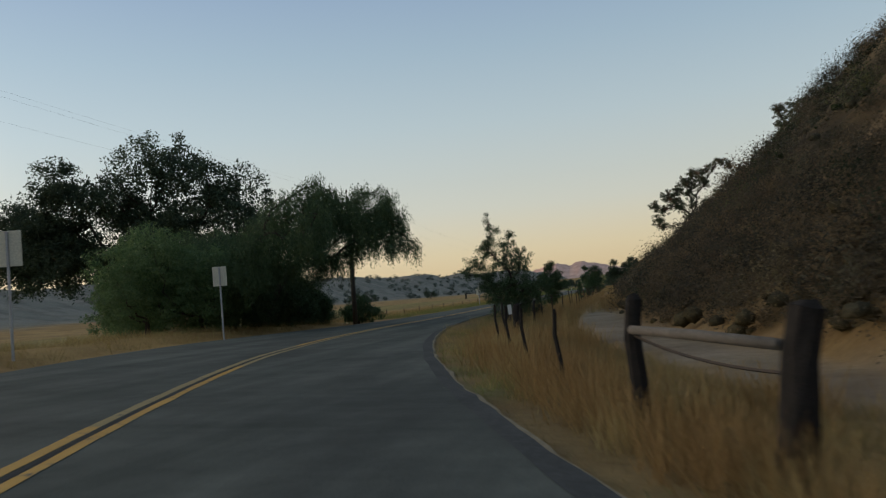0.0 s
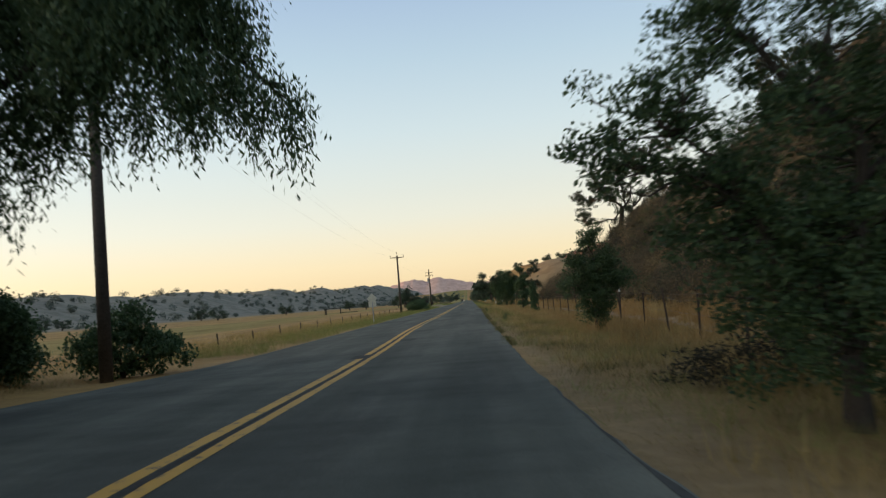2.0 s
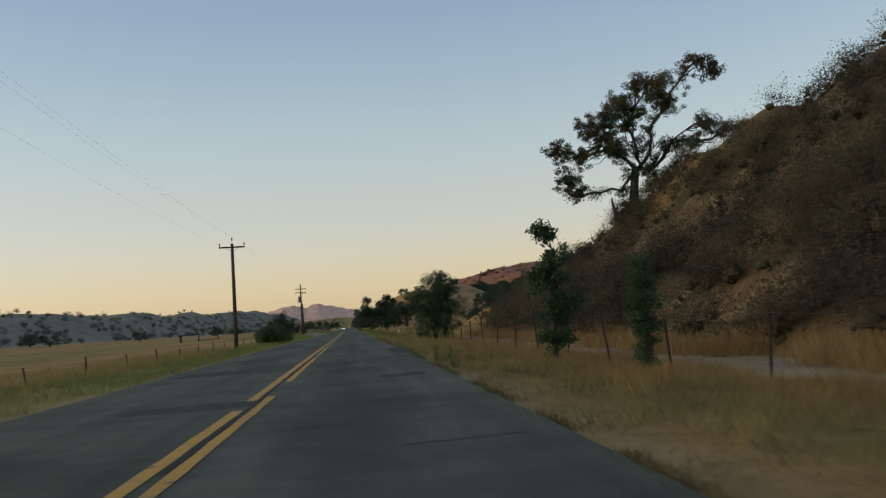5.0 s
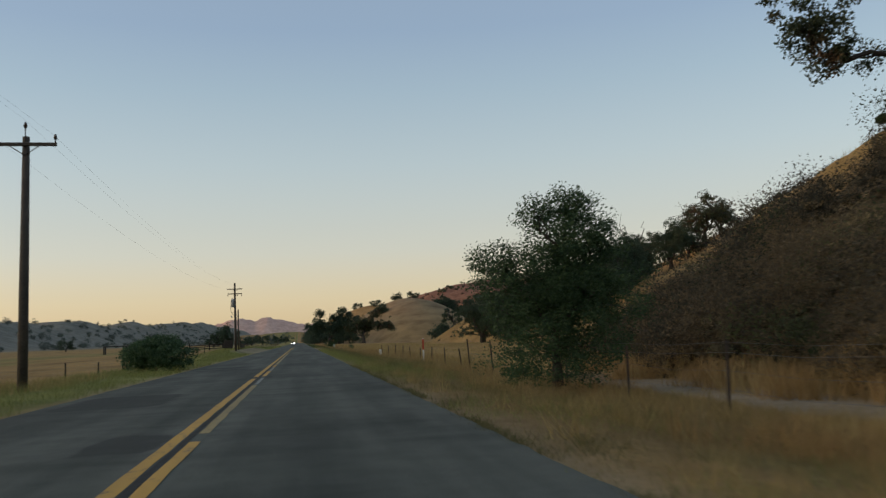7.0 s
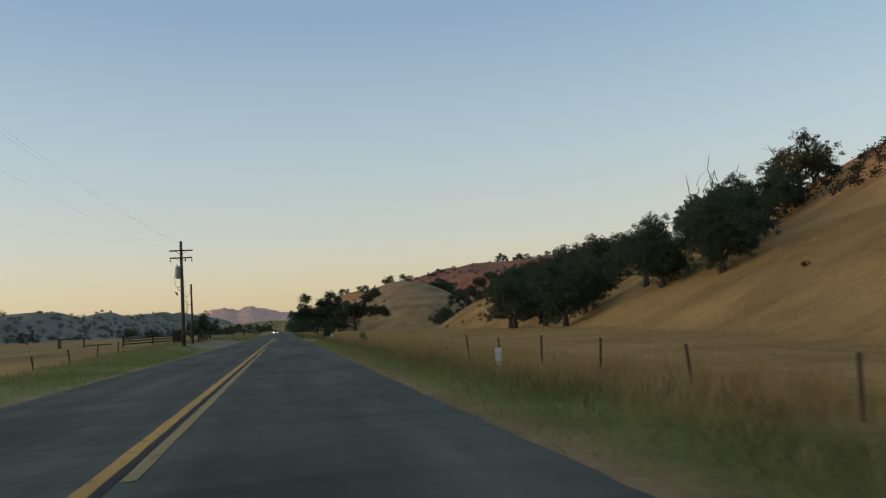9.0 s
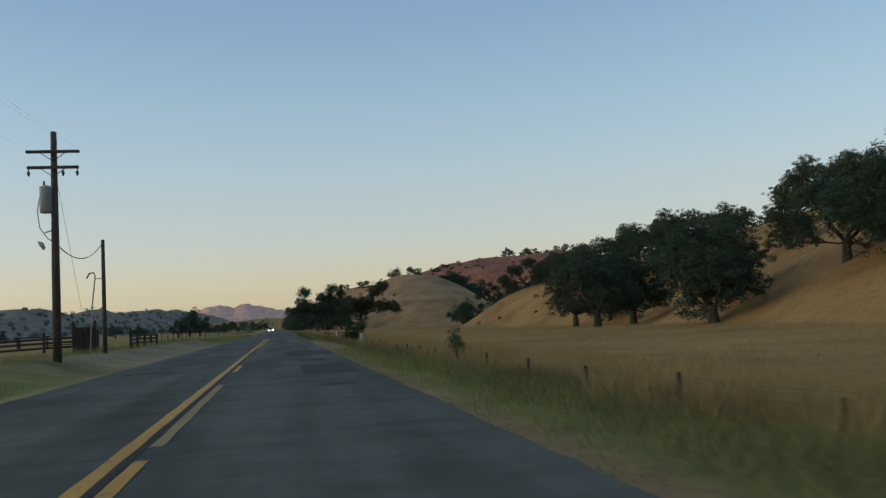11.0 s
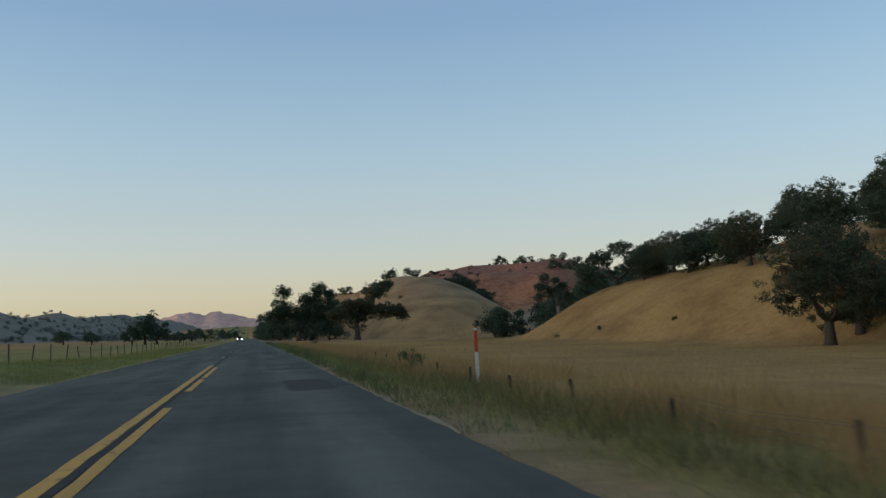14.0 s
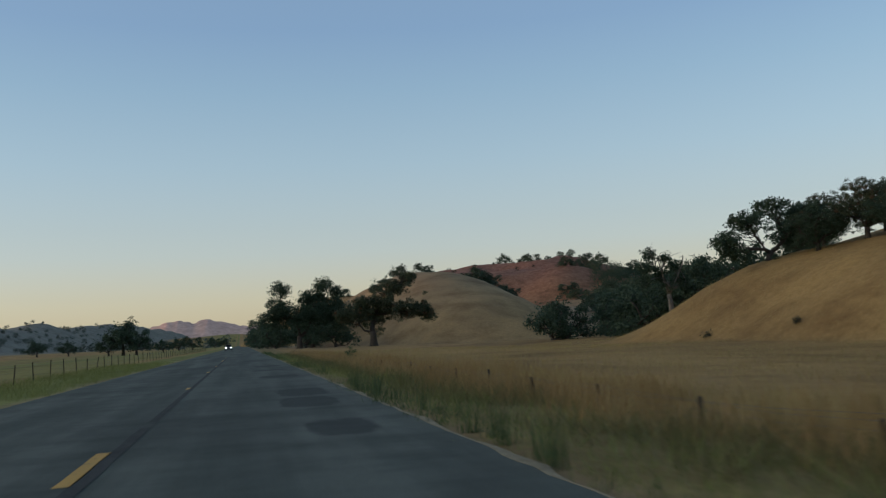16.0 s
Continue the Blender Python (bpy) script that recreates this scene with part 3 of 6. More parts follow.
BARK = grained("grey_brown_bark", (0.032, 0.027, 0.022), (0.075, 0.063, 0.051), 3.0, 0.95, 0.02)
PALE_BARK = grained("bleached_dead_wood", (0.09, 0.082, 0.070), (0.17, 0.152, 0.132), 3.0, 0.95, 0.01)
OAK_LEAF = leafy("oak_leaves", (0.032, 0.054, 0.034), (0.068, 0.098, 0.058), through_leaf=0.34)
OAK_DRY = leafy("oak_leaves_turning_brown", (0.038, 0.052, 0.030), (0.080, 0.094, 0.049), (0.135, 0.080, 0.042), 0.04, 0.34)
PEPPER_LEAF = leafy("pepper_tree_leaves", (0.042, 0.078, 0.036), (0.098, 0.150, 0.066))
FRESH_LEAF = leafy("fresh_green_leaves", (0.070, 0.130, 0.055), (0.150, 0.225, 0.092), through_leaf=0.4)
HEDGE_LEAF = leafy("dense_hedge_leaves", (0.036, 0.072, 0.034), (0.080, 0.134, 0.060), through_leaf=0.3)
SHRUB_LEAF = leafy("young_oak_leaves", (0.030, 0.060, 0.028), (0.070, 0.115, 0.046))
# distance haze is mixed into the leaf colour: paler and bluer than near oaks
HAZY_LEAF = leafy("oak_leaves_tinted_by_haze", (0.092, 0.112, 0.096), (0.122, 0.142, 0.120), through_leaf=0.4)
BRUSH_BROWN = leafy("dry_brown_brush", (0.064, 0.055, 0.038), (0.092, 0.079, 0.054), through_leaf=0.42, by_bush=True)
BRUSH_GREY = leafy("grey_sage_brush", (0.076, 0.072, 0.047), (0.110, 0.103, 0.068), through_leaf=0.42, by_bush=True)
BRUSH_GREEN = leafy("dark_green_brush", (0.042, 0.056, 0.030), (0.064, 0.080, 0.041), through_leaf=0.42, by_bush=True)


def tree(name, m, blobs, label, leaves, seed=1, trunk_r=0.3, fork=0.25, count=120, per=90, clump=0.9, leaf=0.2, mat=OAK_LEAF, bark=BARK, hang=0.0, strands=0.0,
         lean=(0, 0), flat=0.75, twigs=26, shell=0.45, group="", narrow=0.55, category="tree", bare=(), fringe=0):
    """A trunk that forks into limbs towards each mass of the crown, and a crown of small leaves in clusters."""
    rng = np.random.default_rng(seed)
    ob = root(name, m, label, category, group)
    high = max(c[2] + r[2] for c, r in blobs)
    knee = np.array([lean[0], lean[1], fork * high])
    pieces = [tube([((0, 0, -0.5), trunk_r * 1.45), ((lean[0] * 0.1, lean[1] * 0.1, 0.05 * high), trunk_r * 1.08), ((lean[0] * 0.5, lean[1] * 0.5, fork * high * 0.55), trunk_r * 0.92), (knee, trunk_r * 0.85)], 9)]
    cs, pick = clusters(rng, blobs, count, shell)
    mids = [np.array(c, float) for c, _ in blobs]
    order = sorted(range(len(blobs)), key=lambda k: np.linalg.norm(mids[k] - knee))
    source, reach, load = {}, {}, [1.0] * len(blobs)
    for n, k in enumerate(order):
        best = (np.linalg.norm(mids[k] - knee) * 1.12, None)
        for q in order[:n]:
            go = np.linalg.norm(mids[k] - mids[q]) + 0.62 * reach[q] + 0.25 * max(0.0, mids[q][2] - mids[k][2])
            best = min(best, (go, q), key=lambda e: e[0])
        source[k] = best[1]
        reach[k] = np.linalg.norm(mids[k] - (knee if best[1] is None else mids[best[1]])) + (0 if best[1] is None else reach[best[1]])
    for k in reversed(order):
        if source[k] is not None:
            load[source[k]] += load[k]
    for k in order:
        first = knee - (0, 0, 0.12 * knee[2] * rng.random()) if source[k] is None else mids[source[k]]
        thick = trunk_r * 0.78 * (load[k] / len(blobs)) ** 0.42
        limb = bent(rng, first, mids[k], thick, thick * (0.75 if load[k] > 1.5 else 0.3), 0.10)
        pieces.append(tube(limb, 6))
        mine = cs[pick == k]
        for q in mine[:: max(1, int(len(mine) * len(blobs) / max(twigs, 1)))]:
            start = limb[rng.integers(2, 5)][0]
            pieces.append(tube(bent(rng, start, q, trunk_r * 0.13, trunk_r * 0.025, 0.1, 3), 4))
    if fringe:
        # loose tufts along the limbs, between the masses
        ends = [(knee if source[k] is None else mids[source[k]], mids[k], blobs[k][1][0]) for k in order]
        more = []
        for _ in range(fringe):
            a, b, r = ends[rng.integers(len(ends))]
            more.append(a + (b - a) * (0.25 + 0.75 * rng.random()) + rng.normal(size=3) * r * np.array([0.55, 0.55, 0.45]))
        cs = np.concatenate([cs, more])
        count += fringe
    for a, b, r in bare:
        pieces.append(tube(bent(rng, a, b, r, r * 0.2, 0.18, 6), 5))
        for _ in range(4):
            t = 0.4 + 0.5 * rng.random()
            s = np.array(a) + (np.array(b) - np.array(a)) * t
            pieces.append(tube(bent(rng, s, s + rng.normal(size=3) * np.linalg.norm(np.array(b) - np.array(a)) * 0.22, r * 0.4, r * 0.08, 0.15, 3), 4))
    v, f = joined(pieces)
    child("trunk", mesh_of("trunk", v, f, bark, True), ob)
    rad = clump * (0.6 + 0.8 * rng.random(count))
    child("crown", leaf_mesh("crown", rng, cs, rad, per, leaf, mat, narrow, flat, hang, strands), ob, leaves)
    return ob


def dome(seed, high, wide, n=11, low=0.3):
    """The masses of a broad, uneven oak crown."""
    rng = np.random.default_rng(seed)
    out = []
    for k in range(n):
        a = 2 * math.pi * (k / n + 0.3 * rng.random() / n)
        d = wide * 0.5 * (0.30 + 0.42 * rng.random())
        z = high * (low + (0.62 - low) * rng.random() + 0.16 * (1 - d / (wide * 0.5)))
        s = wide * (0.12 + 0.09 * rng.random())
        out.append(((d * math.cos(a), d * math.sin(a), z), (s, s, s * 0.75)))
    for k in range(3):
        s = wide * (0.13 + 0.06 * rng.random())
        out.append(((wide * 0.13 * rng.normal(), wide * 0.13 * rng.normal(), high - s * (0.8 + 0.5 * k)), (s, s, s * 0.8)))
    return out


def at(x, y, turn=0.0, scale=1.0, sink=0.0, squash=1.0):
    return pose(x, y, ground_at(x, y) - sink, 0, 0, turn) @ Matrix.Diagonal((scale, scale, scale * squash, 1))


# ---- trees by the bend ----
def masses_of(flat_list, seed, depth, grow=1.0):
    """Round masses of a crown from (x, z, radius), staggered in depth."""
    g = np.random.default_rng(seed)
    return [((x, depth * g.normal(), z), (r * grow, r * grow * 1.2, r * grow * 0.85)) for x, z, r in flat_list]


tree("pepper_tree", at(-9.4, 79.0), masses_of([(6.9, 7.4, 0.8), (7.8, 7.4, 0.8), (6.0, 6.9, 1.0), (8.8, 6.8, 0.7), (9.0, 5.8, 0.8), (7.9, 6.3, 1.2), (6.7, 6.0, 1.2), (5.7, 5.6, 1.1), (8.9, 4.9, 0.8), (7.7, 5.1, 1.1), (6.5, 4.8, 1.0), (9.6, 4.3, 0.4), (8.6, 4.3, 0.6), (5.9, 4.5, 0.8), (4.7, 6.2, 1.0), (4.3, 5.0, 1.0), (3.2, 5.4, 1.0), (4.4, 3.9, 0.9), (5.2, 3.9, 0.8), (3.6, 3.4, 1.0), (7.3, 5.7, 1.2), (5.2, 7.3, 0.9), (4.5, 7.1, 0.8), (5.0, 6.3, 1.0), (3.8, 6.5, 0.8)], 31, 0.7),
     "tall green pepper tree hanging out over the road", "drooping green foliage", seed=3, trunk_r=0.2, fork=0.40, lean=(2.0, 0), count=420, per=190, clump=0.46, leaf=0.13, mat=PEPPER_LEAF, hang=0.8, strands=1.3, narrow=0.26, twigs=90, shell=0.45, fringe=40)
tree("pepper_tree", at(-10.1, 73.2), masses_of([(6.9, 7.5, 0.5), (6.1, 7.2, 0.7), (7.7, 6.8, 0.6), (6.5, 6.4, 0.9), (5.4, 6.4, 0.8), (7.5, 5.7, 0.9), (6.1, 5.3, 1.1), (4.9, 5.5, 1.0), (7.1, 4.7, 0.9), (5.7, 4.4, 1.1), (4.1, 4.8, 1.1), (4.7, 3.8, 1.1), (3.1, 5.4, 1.0), (2.9, 4.2, 1.2), (3.5, 3.2, 1.2), (1.9, 3.5, 1.3), (4.5, 6.5, 0.6)], 32, 0.8),
     "dark green pepper tree drooping over the verge", "dense drooping foliage", seed=4, trunk_r=0.2, fork=0.25, lean=(0.8, 0), count=380, per=190, clump=0.46, leaf=0.13, mat=PEPPER_LEAF, hang=0.8, strands=1.4, narrow=0.26, twigs=90, shell=0.45, fringe=40)
tree("pepper_tree", at(-12.6, 79.5), masses_of([(0.4, 5.6, 1.2), (-1.0, 5.4, 1.2), (1.7, 5.0, 1.4), (-2.4, 4.8, 1.4), (0.2, 4.2, 1.6), (2.4, 3.6, 1.4), (-1.6, 3.2, 1.6), (3.6, 2.4, 1.2)], 33, 1.0),
     "bushy green pepper tree hanging over the verge", "dense drooping foliage", seed=14, trunk_r=0.2, fork=0.2, count=360, per=170, clump=0.6, leaf=0.15, mat=PEPPER_LEAF, hang=0.82, strands=1.2, narrow=0.25, twigs=60, shell=0.45)
for k, (x, y, hgt, wid) in enumerate([(-12.4, 71.5, 6.2, 6.0), (-10.3, 73.4, 5.0, 5.0), (-9.9, 76.6, 5.2, 5.0), (-9.7, 80.3, 5.2, 4.8), (-9.7, 84.0, 4.2, 4.2), (-9.0, 86.4, 2.2, 2.8), (-16.8, 77.5, 4.6, 3.6)]):
    tree("hedge_bush", at(x, y, 40 * k), [((0.28 * wid * math.cos(a), 0.28 * wid * math.sin(a), hgt * z), (0.27 * wid, 0.27 * wid, hgt * 0.26)) for a, z in ((0, 0.25), (1.6, 0.28), (3.1, 0.24), (4.7, 0.27), (0.8, 0.55), (2.6, 0.6), (4.2, 0.52), (5.6, 0.68), (2.0, 0.74))],
         "dense dark green roadside bush reaching the ground", "dense dark foliage", seed=10 + k, trunk_r=0.14, fork=0.12, count=380, per=120, clump=0.45, leaf=0.11, mat=FRESH_LEAF if k in (0, 1, 6) else HEDGE_LEAF, hang=0.45, twigs=20, group="bushes by the bend", category="bush", shell=0.3)
tree("low_bush", at(-6.3, 88.6, 0, 1.15, 0, 1.35), [((0, 0, 0.55), (0.9, 0.9, 0.5)), ((0.8, 0.2, 0.5), (0.7, 0.7, 0.45)), ((-0.7, 0.1, 0.5), (0.6, 0.6, 0.4)), ((0.2, 0, 0.9), (0.5, 0.5, 0.35))],
     "low rounded dark bush at the edge of the field", "dark foliage", seed=21, trunk_r=0.06, fork=0.2, count=130, per=60, clump=0.22, leaf=0.09, mat=HEDGE_LEAF, category="bush")
tree("valley_oak", at(-25.9, 91.4, 0, 0.90), [((-9, 0, 9.5), (4.5, 4, 3.0)), ((-5, -2, 13.5), (4.2, 4, 3.0)), ((0, 0, 12), (4, 4, 3.0)), ((4.5, -1, 15.0), (4.2, 4, 2.8)), ((8.5, 0, 12.5), (4.2, 4, 2.8)), ((11.5, 0, 9.8), (3.2, 3, 2.0)), ((5, 0, 9.5), (4, 4, 2.6)), ((-11, 1, 6.8), (3.2, 3, 2.0)), ((-3, 1, 8), (4, 4, 2.2)), ((9, 1, 7.4), (3.4, 3, 1.6)), ((-13.5, 0, 9), (3, 3, 2.4)), ((-7, 0, 10.5), (4, 4, 3)), ((-11, -1, 11), (3.5, 3, 2.4)), ((-6, -1, 7.2), (4, 4, 2.4)), ((2, 1, 9.5), (4, 4, 2.6))],
     "huge spreading valley oak in dark silhouette", "dark gappy foliage", seed=15, trunk_r=0.75, fork=0.16, count=760, per=130, clump=1.0, leaf=0.25, mat=OAK_LEAF, twigs=130, shell=0.6, fringe=120)
tree("young_oak", at(6.25, 74.8, 0, 1.04), [((-0.9, 0, 2.4), (0.8, 0.8, 0.6)), ((-0.6, 0, 1.4), (0.6, 0.6, 0.5)), ((1.4, 0.5, 1.4), (0.9, 1.0, 0.8)), ((0.1, 0, 1.3), (1.4, 1.3, 0.9)), ((0.2, 0.1, 2.0), (1.1, 1.0, 0.8)), ((0.6, 0.1, 0.8), (1.3, 1.1, 0.7)), ((0.8, 0.4, 1.6), (1.1, 1.2, 0.9)), ((-0.7, 0, 2.0), (1.0, 0.9, 0.7)), ((-0.1, 0, 2.9), (1.0, 0.9, 0.8)), ((-1.5, 0.1, 3.0), (0.7, 0.7, 0.5)), ((-1.9, 0.1, 2.6), (0.4, 0.4, 0.3)), ((0.7, 0, 2.7), (0.7, 0.7, 0.6)), ((-0.8, 0, 3.8), (0.6, 0.6, 0.6)), ((0.2, 0.1, 3.6), (0.6, 0.6, 0.5)), ((0.9, 0.1, 3.4), (0.4, 0.4, 0.35)), ((-0.5, 0, 4.5), (0.4, 0.4, 0.5)), ((0.3, 0.1, 4.3), (0.3, 0.3, 0.3)), ((-0.6, 0, 5.1), (0.2, 0.2, 0.45))],
     "young oak with a sparse twiggy top and dense skirt", "small dark leaves", seed=6, trunk_r=0.11, fork=0.12, count=400, per=84, clump=0.23, leaf=0.062, mat=SHRUB_LEAF, twigs=280, shell=0.55, fringe=90)
tree("dry_bush", at(6.4, 77.9), [((0, 0, 0.35), (0.7, 0.5, 0.35)), ((0.8, 0.2, 0.4), (0.7, 0.5, 0.4)), ((-0.6, 0, 0.3), (0.5, 0.4, 0.25)), ((0.4, 0, 0.8), (0.6, 0.4, 0.3))],
     "dry twiggy brown bush under a young oak", "dry brown twigs", seed=22, trunk_r=0.04, fork=0.15, count=110, per=44, clump=0.2, leaf=0.07, mat=BRUSH_BROWN, twigs=110, category="bush", narrow=0.3)
tree("roadside_tree", at(7.0, 94.6, 0, 0.66), [((0.1, 0, 0.7), (0.6, 0.6, 0.6)), ((0.2, 0, 1.7), (1.0, 1.0, 0.8)), ((1.3, 0, 2.6), (0.8, 0.8, 0.6)), ((-1.1, 0, 2.5), (0.7, 0.7, 0.6)), ((0.1, 0, 2.9), (1.1, 1.0, 0.8)), ((-0.7, 0, 3.6), (0.7, 0.7, 0.6)), ((0.8, 0, 3.7), (0.7, 0.7, 0.6)), ((-0.1, 0, 4.5), (0.6, 0.6, 0.6)), ((0.3, 0, 5.1), (0.3, 0.3, 0.35))],
     "dark leafy tree growing through the fence", "dark foliage", seed=7, trunk_r=0.12, fork=0.2, count=330, per=64, clump=0.33, leaf=0.10, mat=SHRUB_LEAF, twigs=60, fringe=50)
for k, (x, y, s) in enumerate([(7.9, 146, 1.0), (8.4, 139.5, 0.62), (7.7, 128.5, 0.5)]):
    tree("ivy_tree", at(x, y, 70 * k, s), [((0, 0, 0.6), (0.55, 0.5, 0.6)), ((0.1, 0, 1.6), (0.5, 0.5, 0.6)), ((-0.1, 0, 2.5), (0.6, 0.6, 0.6)), ((0.25, 0, 3.3), (0.5, 0.5, 0.5)), ((0.6, 0, 1.7), (0.35, 0.3, 0.25)), ((-0.1, 0, 3.9), (0.3, 0.3, 0.35))],
         "slim dark tree with ragged foliage down to the ground", "dark ragged foliage", seed=30 + k, trunk_r=0.09, fork=0.3, count=150, per=60, clump=0.24, leaf=0.10, mat=HEDGE_LEAF, group="slim trees along the fence", twigs=30)
tree("roadside_tree", at(7.8, 180.3, 0, 0.90), [((0, 0, 1.4), (2.0, 1.9, 1.3)), ((1.0, 0, 2.6), (1.7, 1.6, 1.2)), ((-0.8, 0, 2.9), (1.5, 1.5, 1.0)), ((0.3, 0, 4.0), (1.4, 1.3, 0.9)), ((1.3, 0, 4.2), (0.9, 0.9, 0.8)), ((-1.6, 0, 3.7), (0.7, 0.6, 0.5)), ((0.6, 0, 5.2), (0.7, 0.7, 0.6)), ((-0.4, 0, 4.9), (0.5, 0.5, 0.4))],
     "bushy dark green oak beside the fence", "dense green leaves", seed=8, trunk_r=0.16, fork=0.15, count=680, per=84, clump=0.34, leaf=0.072, mat=SHRUB_LEAF, twigs=90,
     fringe=90)

# ---- oaks on the bank ----
masses = [(4.7, 12.3, 1.14), (6.7, 12.8, 1.3), (8.3, 12.0, 0.9), (1.7, 11.4, 1.2), (3.0, 10.2, 1.45), (4.0, 9.3, 1.05), (0.3, 10.2, 1.3), (1.5, 9.4, 1.2), (-1.4, 8.5, 1.4), (-3.4, 7.5, 1.3), (-2.0, 6.6, 1.5), (-5.7, 5.9, 1.15), (-4.3, 4.9, 1.6), (-5.3, 3.0, 1.05), (-4.9, 1.7, 0.6),
          (-1.3, 5.0, 1.2), (0.6, 7.9, 0.9), (1.8, 6.9, 0.6), (3.8, 5.6, 0.9), (5.7, 6.5, 1.1), (7.1, 6.2, 0.9), (9.4, 6.9, 0.9), (10.7, 7.1, 0.6), (1.1, 3.0, 0.6), (-0.8, 1.8, 0.6)]
deep = np.random.default_rng(90)
tree("valley_oak", at(25.6, 186.5, 0, 0.95, 0.0), [((x, 1.6 * deep.normal() * min(1, r), z), (r * 1.15, r * 1.2, r * 0.95)) for x, z, r in masses],
     "old valley oak with crooked limbs on the crest of the bank", "sparse leaves turning brown at the top", seed=9, trunk_r=0.40, fork=0.27, count=560, per=76, clump=0.42, leaf=0.15, mat=OAK_DRY, twigs=260, shell=0.75, lean=(0.5, 0), fringe=280)
tree("valley_oak", at(39.5, 158, 0, 1.0, -1.5), [((-1.6, 0, 3.0), (1.7, 1.5, 1.2)), ((0, 0, 5.4), (1.9, 1.6, 1.2)), ((2.4, 0, 6.3), (1.9, 1.6, 1.1)), ((4.6, 0, 6.8), (1.7, 1.4, 0.9)), ((-2.4, 0, 5.6), (1.0, 1.0, 0.7)), ((1.6, 0, 4.0), (1.5, 1.4, 1.0)), ((-2.2, 0, 1.4), (0.9, 0.9, 0.7))],
     "gnarled oak with gappy foliage on the hillside", "sparse gappy leaves", seed=12, trunk_r=0.3, fork=0.25, count=260, per=46, clump=0.36, leaf=0.18, fringe=160, mat=OAK_DRY, twigs=80, shell=0.6)

snag = root("dead_snag", pose(24.35, 187.3, ground_at(24.35, 187.3), 0, -4, 0), "short dark snag of a dead tree on the crest", "dead tree")
v, f = joined([tube([((0, 0, -0.4), 0.20), ((0.02, 0, 0.6), 0.16), ((-0.04, 0, 1.3), 0.13), ((-0.14, 0, 1.9), 0.09), ((-0.10, 0, 2.25), 0.03)], 8), tube([((0.0, 0, 1.0), 0.09), ((0.22, 0.05, 1.35), 0.06), ((0.30, 0.05, 1.7), 0.02)], 6)])
child("trunk", mesh_of("trunk", v, f, BARK, True), snag)

# ---- oaks of the grass hill, the ravine and the flats: three kinds, repeated ----
KINDS = [tree("oak", at(42.3, 344, 0, 1.0), dome(41, 12, 14, 15, 0.13), "dark leafy oak standing in dry grass", "dark leaves", seed=41, trunk_r=0.5, fork=0.2, count=430, per=62, clump=0.58, leaf=0.22, fringe=120, twigs=60, group="oaks along the hill"),
         tree("oak", at(48.2, 368, 50, 0.88), dome(42, 12.5, 14, 16, 0.12), "dark leafy oak standing in dry grass", "dark leaves", seed=42, trunk_r=0.5, fork=0.18, count=430, per=62, clump=0.58, leaf=0.22, fringe=120, mat=OAK_DRY, twigs=60, group="oaks along the hill"),
         tree("oak", at(40.3, 311, 120, 0.9), dome(43, 11.5, 14, 15, 0.12), "dark leafy oak standing in dry grass", "dark leaves", seed=43, trunk_r=0.48, fork=0.16, count=430, per=62, clump=0.58, leaf=0.22, fringe=120, twigs=60, group="oaks along the hill")]


FAR_KINDS = [tree("oak", at(22, 602, 40 * k, 1.1), dome(44 + k, 12, 14, 14, 0.13), "dark leafy oak in the distance", "dark leaves", seed=44 + k, trunk_r=0.5, fork=0.2, count=130, per=30, clump=1.15, leaf=0.55, twigs=24, group="oaks in the distance") for k in range(2)]


def oaks(spots, base_h=12.0, sink=0.0, kinds=KINDS):
    for k, (x, y, hgt, squash) in enumerate(spots):
        kind = kinds[(k * 7 + int(x)) % len(kinds)]
        copy_thing(kind, at(x, y, (k * 97 + x * 13) % 360, hgt / base_h, 0.15 + sink * hgt, squash))


oaks([(57, 375, 10.5, 1.0), (50, 350, 12.0, 1.0), (54, 334, 9.6, 1.0), (46, 318, 9.6, 1.0), (50, 305, 9.6, 1.0), (48, 296, 10.6, 1.05), (50.5, 286, 10.8, 1.1), (56, 293, 10.2, 1.0), (60, 300, 10.2, 1.0), (64, 306, 9.6, 1.0), (66, 318, 10.0, 1.0),
      (76, 316, 10.4, 1.0), (82, 320, 9.0, 1.0), (95, 330, 8.4, 1.0), (72, 345, 9.5, 1.0), (70, 366, 9.0, 1.0), (65, 366, 10.0, 1.0)])
# along the shelf
oaks([(64, 402, 8.9, 0.95), (68, 393, 9.5, 1.0), (72, 384, 10.0, 1.0), (76, 374, 8.4, 1.0), (67, 410, 8.4, 0.95), (70, 422, 8.4, 0.9), (78, 392, 10.0, 1.0), (66, 425, 7.8, 1.0), (63, 429, 7.0, 1.0), (67, 433, 7.6, 1.0), (64, 417, 7.5, 1.0), (69, 440, 8.5, 1.0), (74, 444, 9.0, 1.0), (70, 416, 8.4, 0.95), (76, 408, 8.9, 1.0), (73, 430, 7.8, 0.9), (82, 398, 9.5, 1.0), (88, 390, 8.0, 1.0), (80, 380, 7.8, 1.0), (90, 405, 9.5, 1.0), (96, 396, 7.6, 1.0), (98, 380, 10.0, 1.0), (92, 366, 10.0, 1.0), (104, 372, 10.0, 1.0), (84, 420, 8.9, 1.0), (96, 430, 10.0, 1.0)])
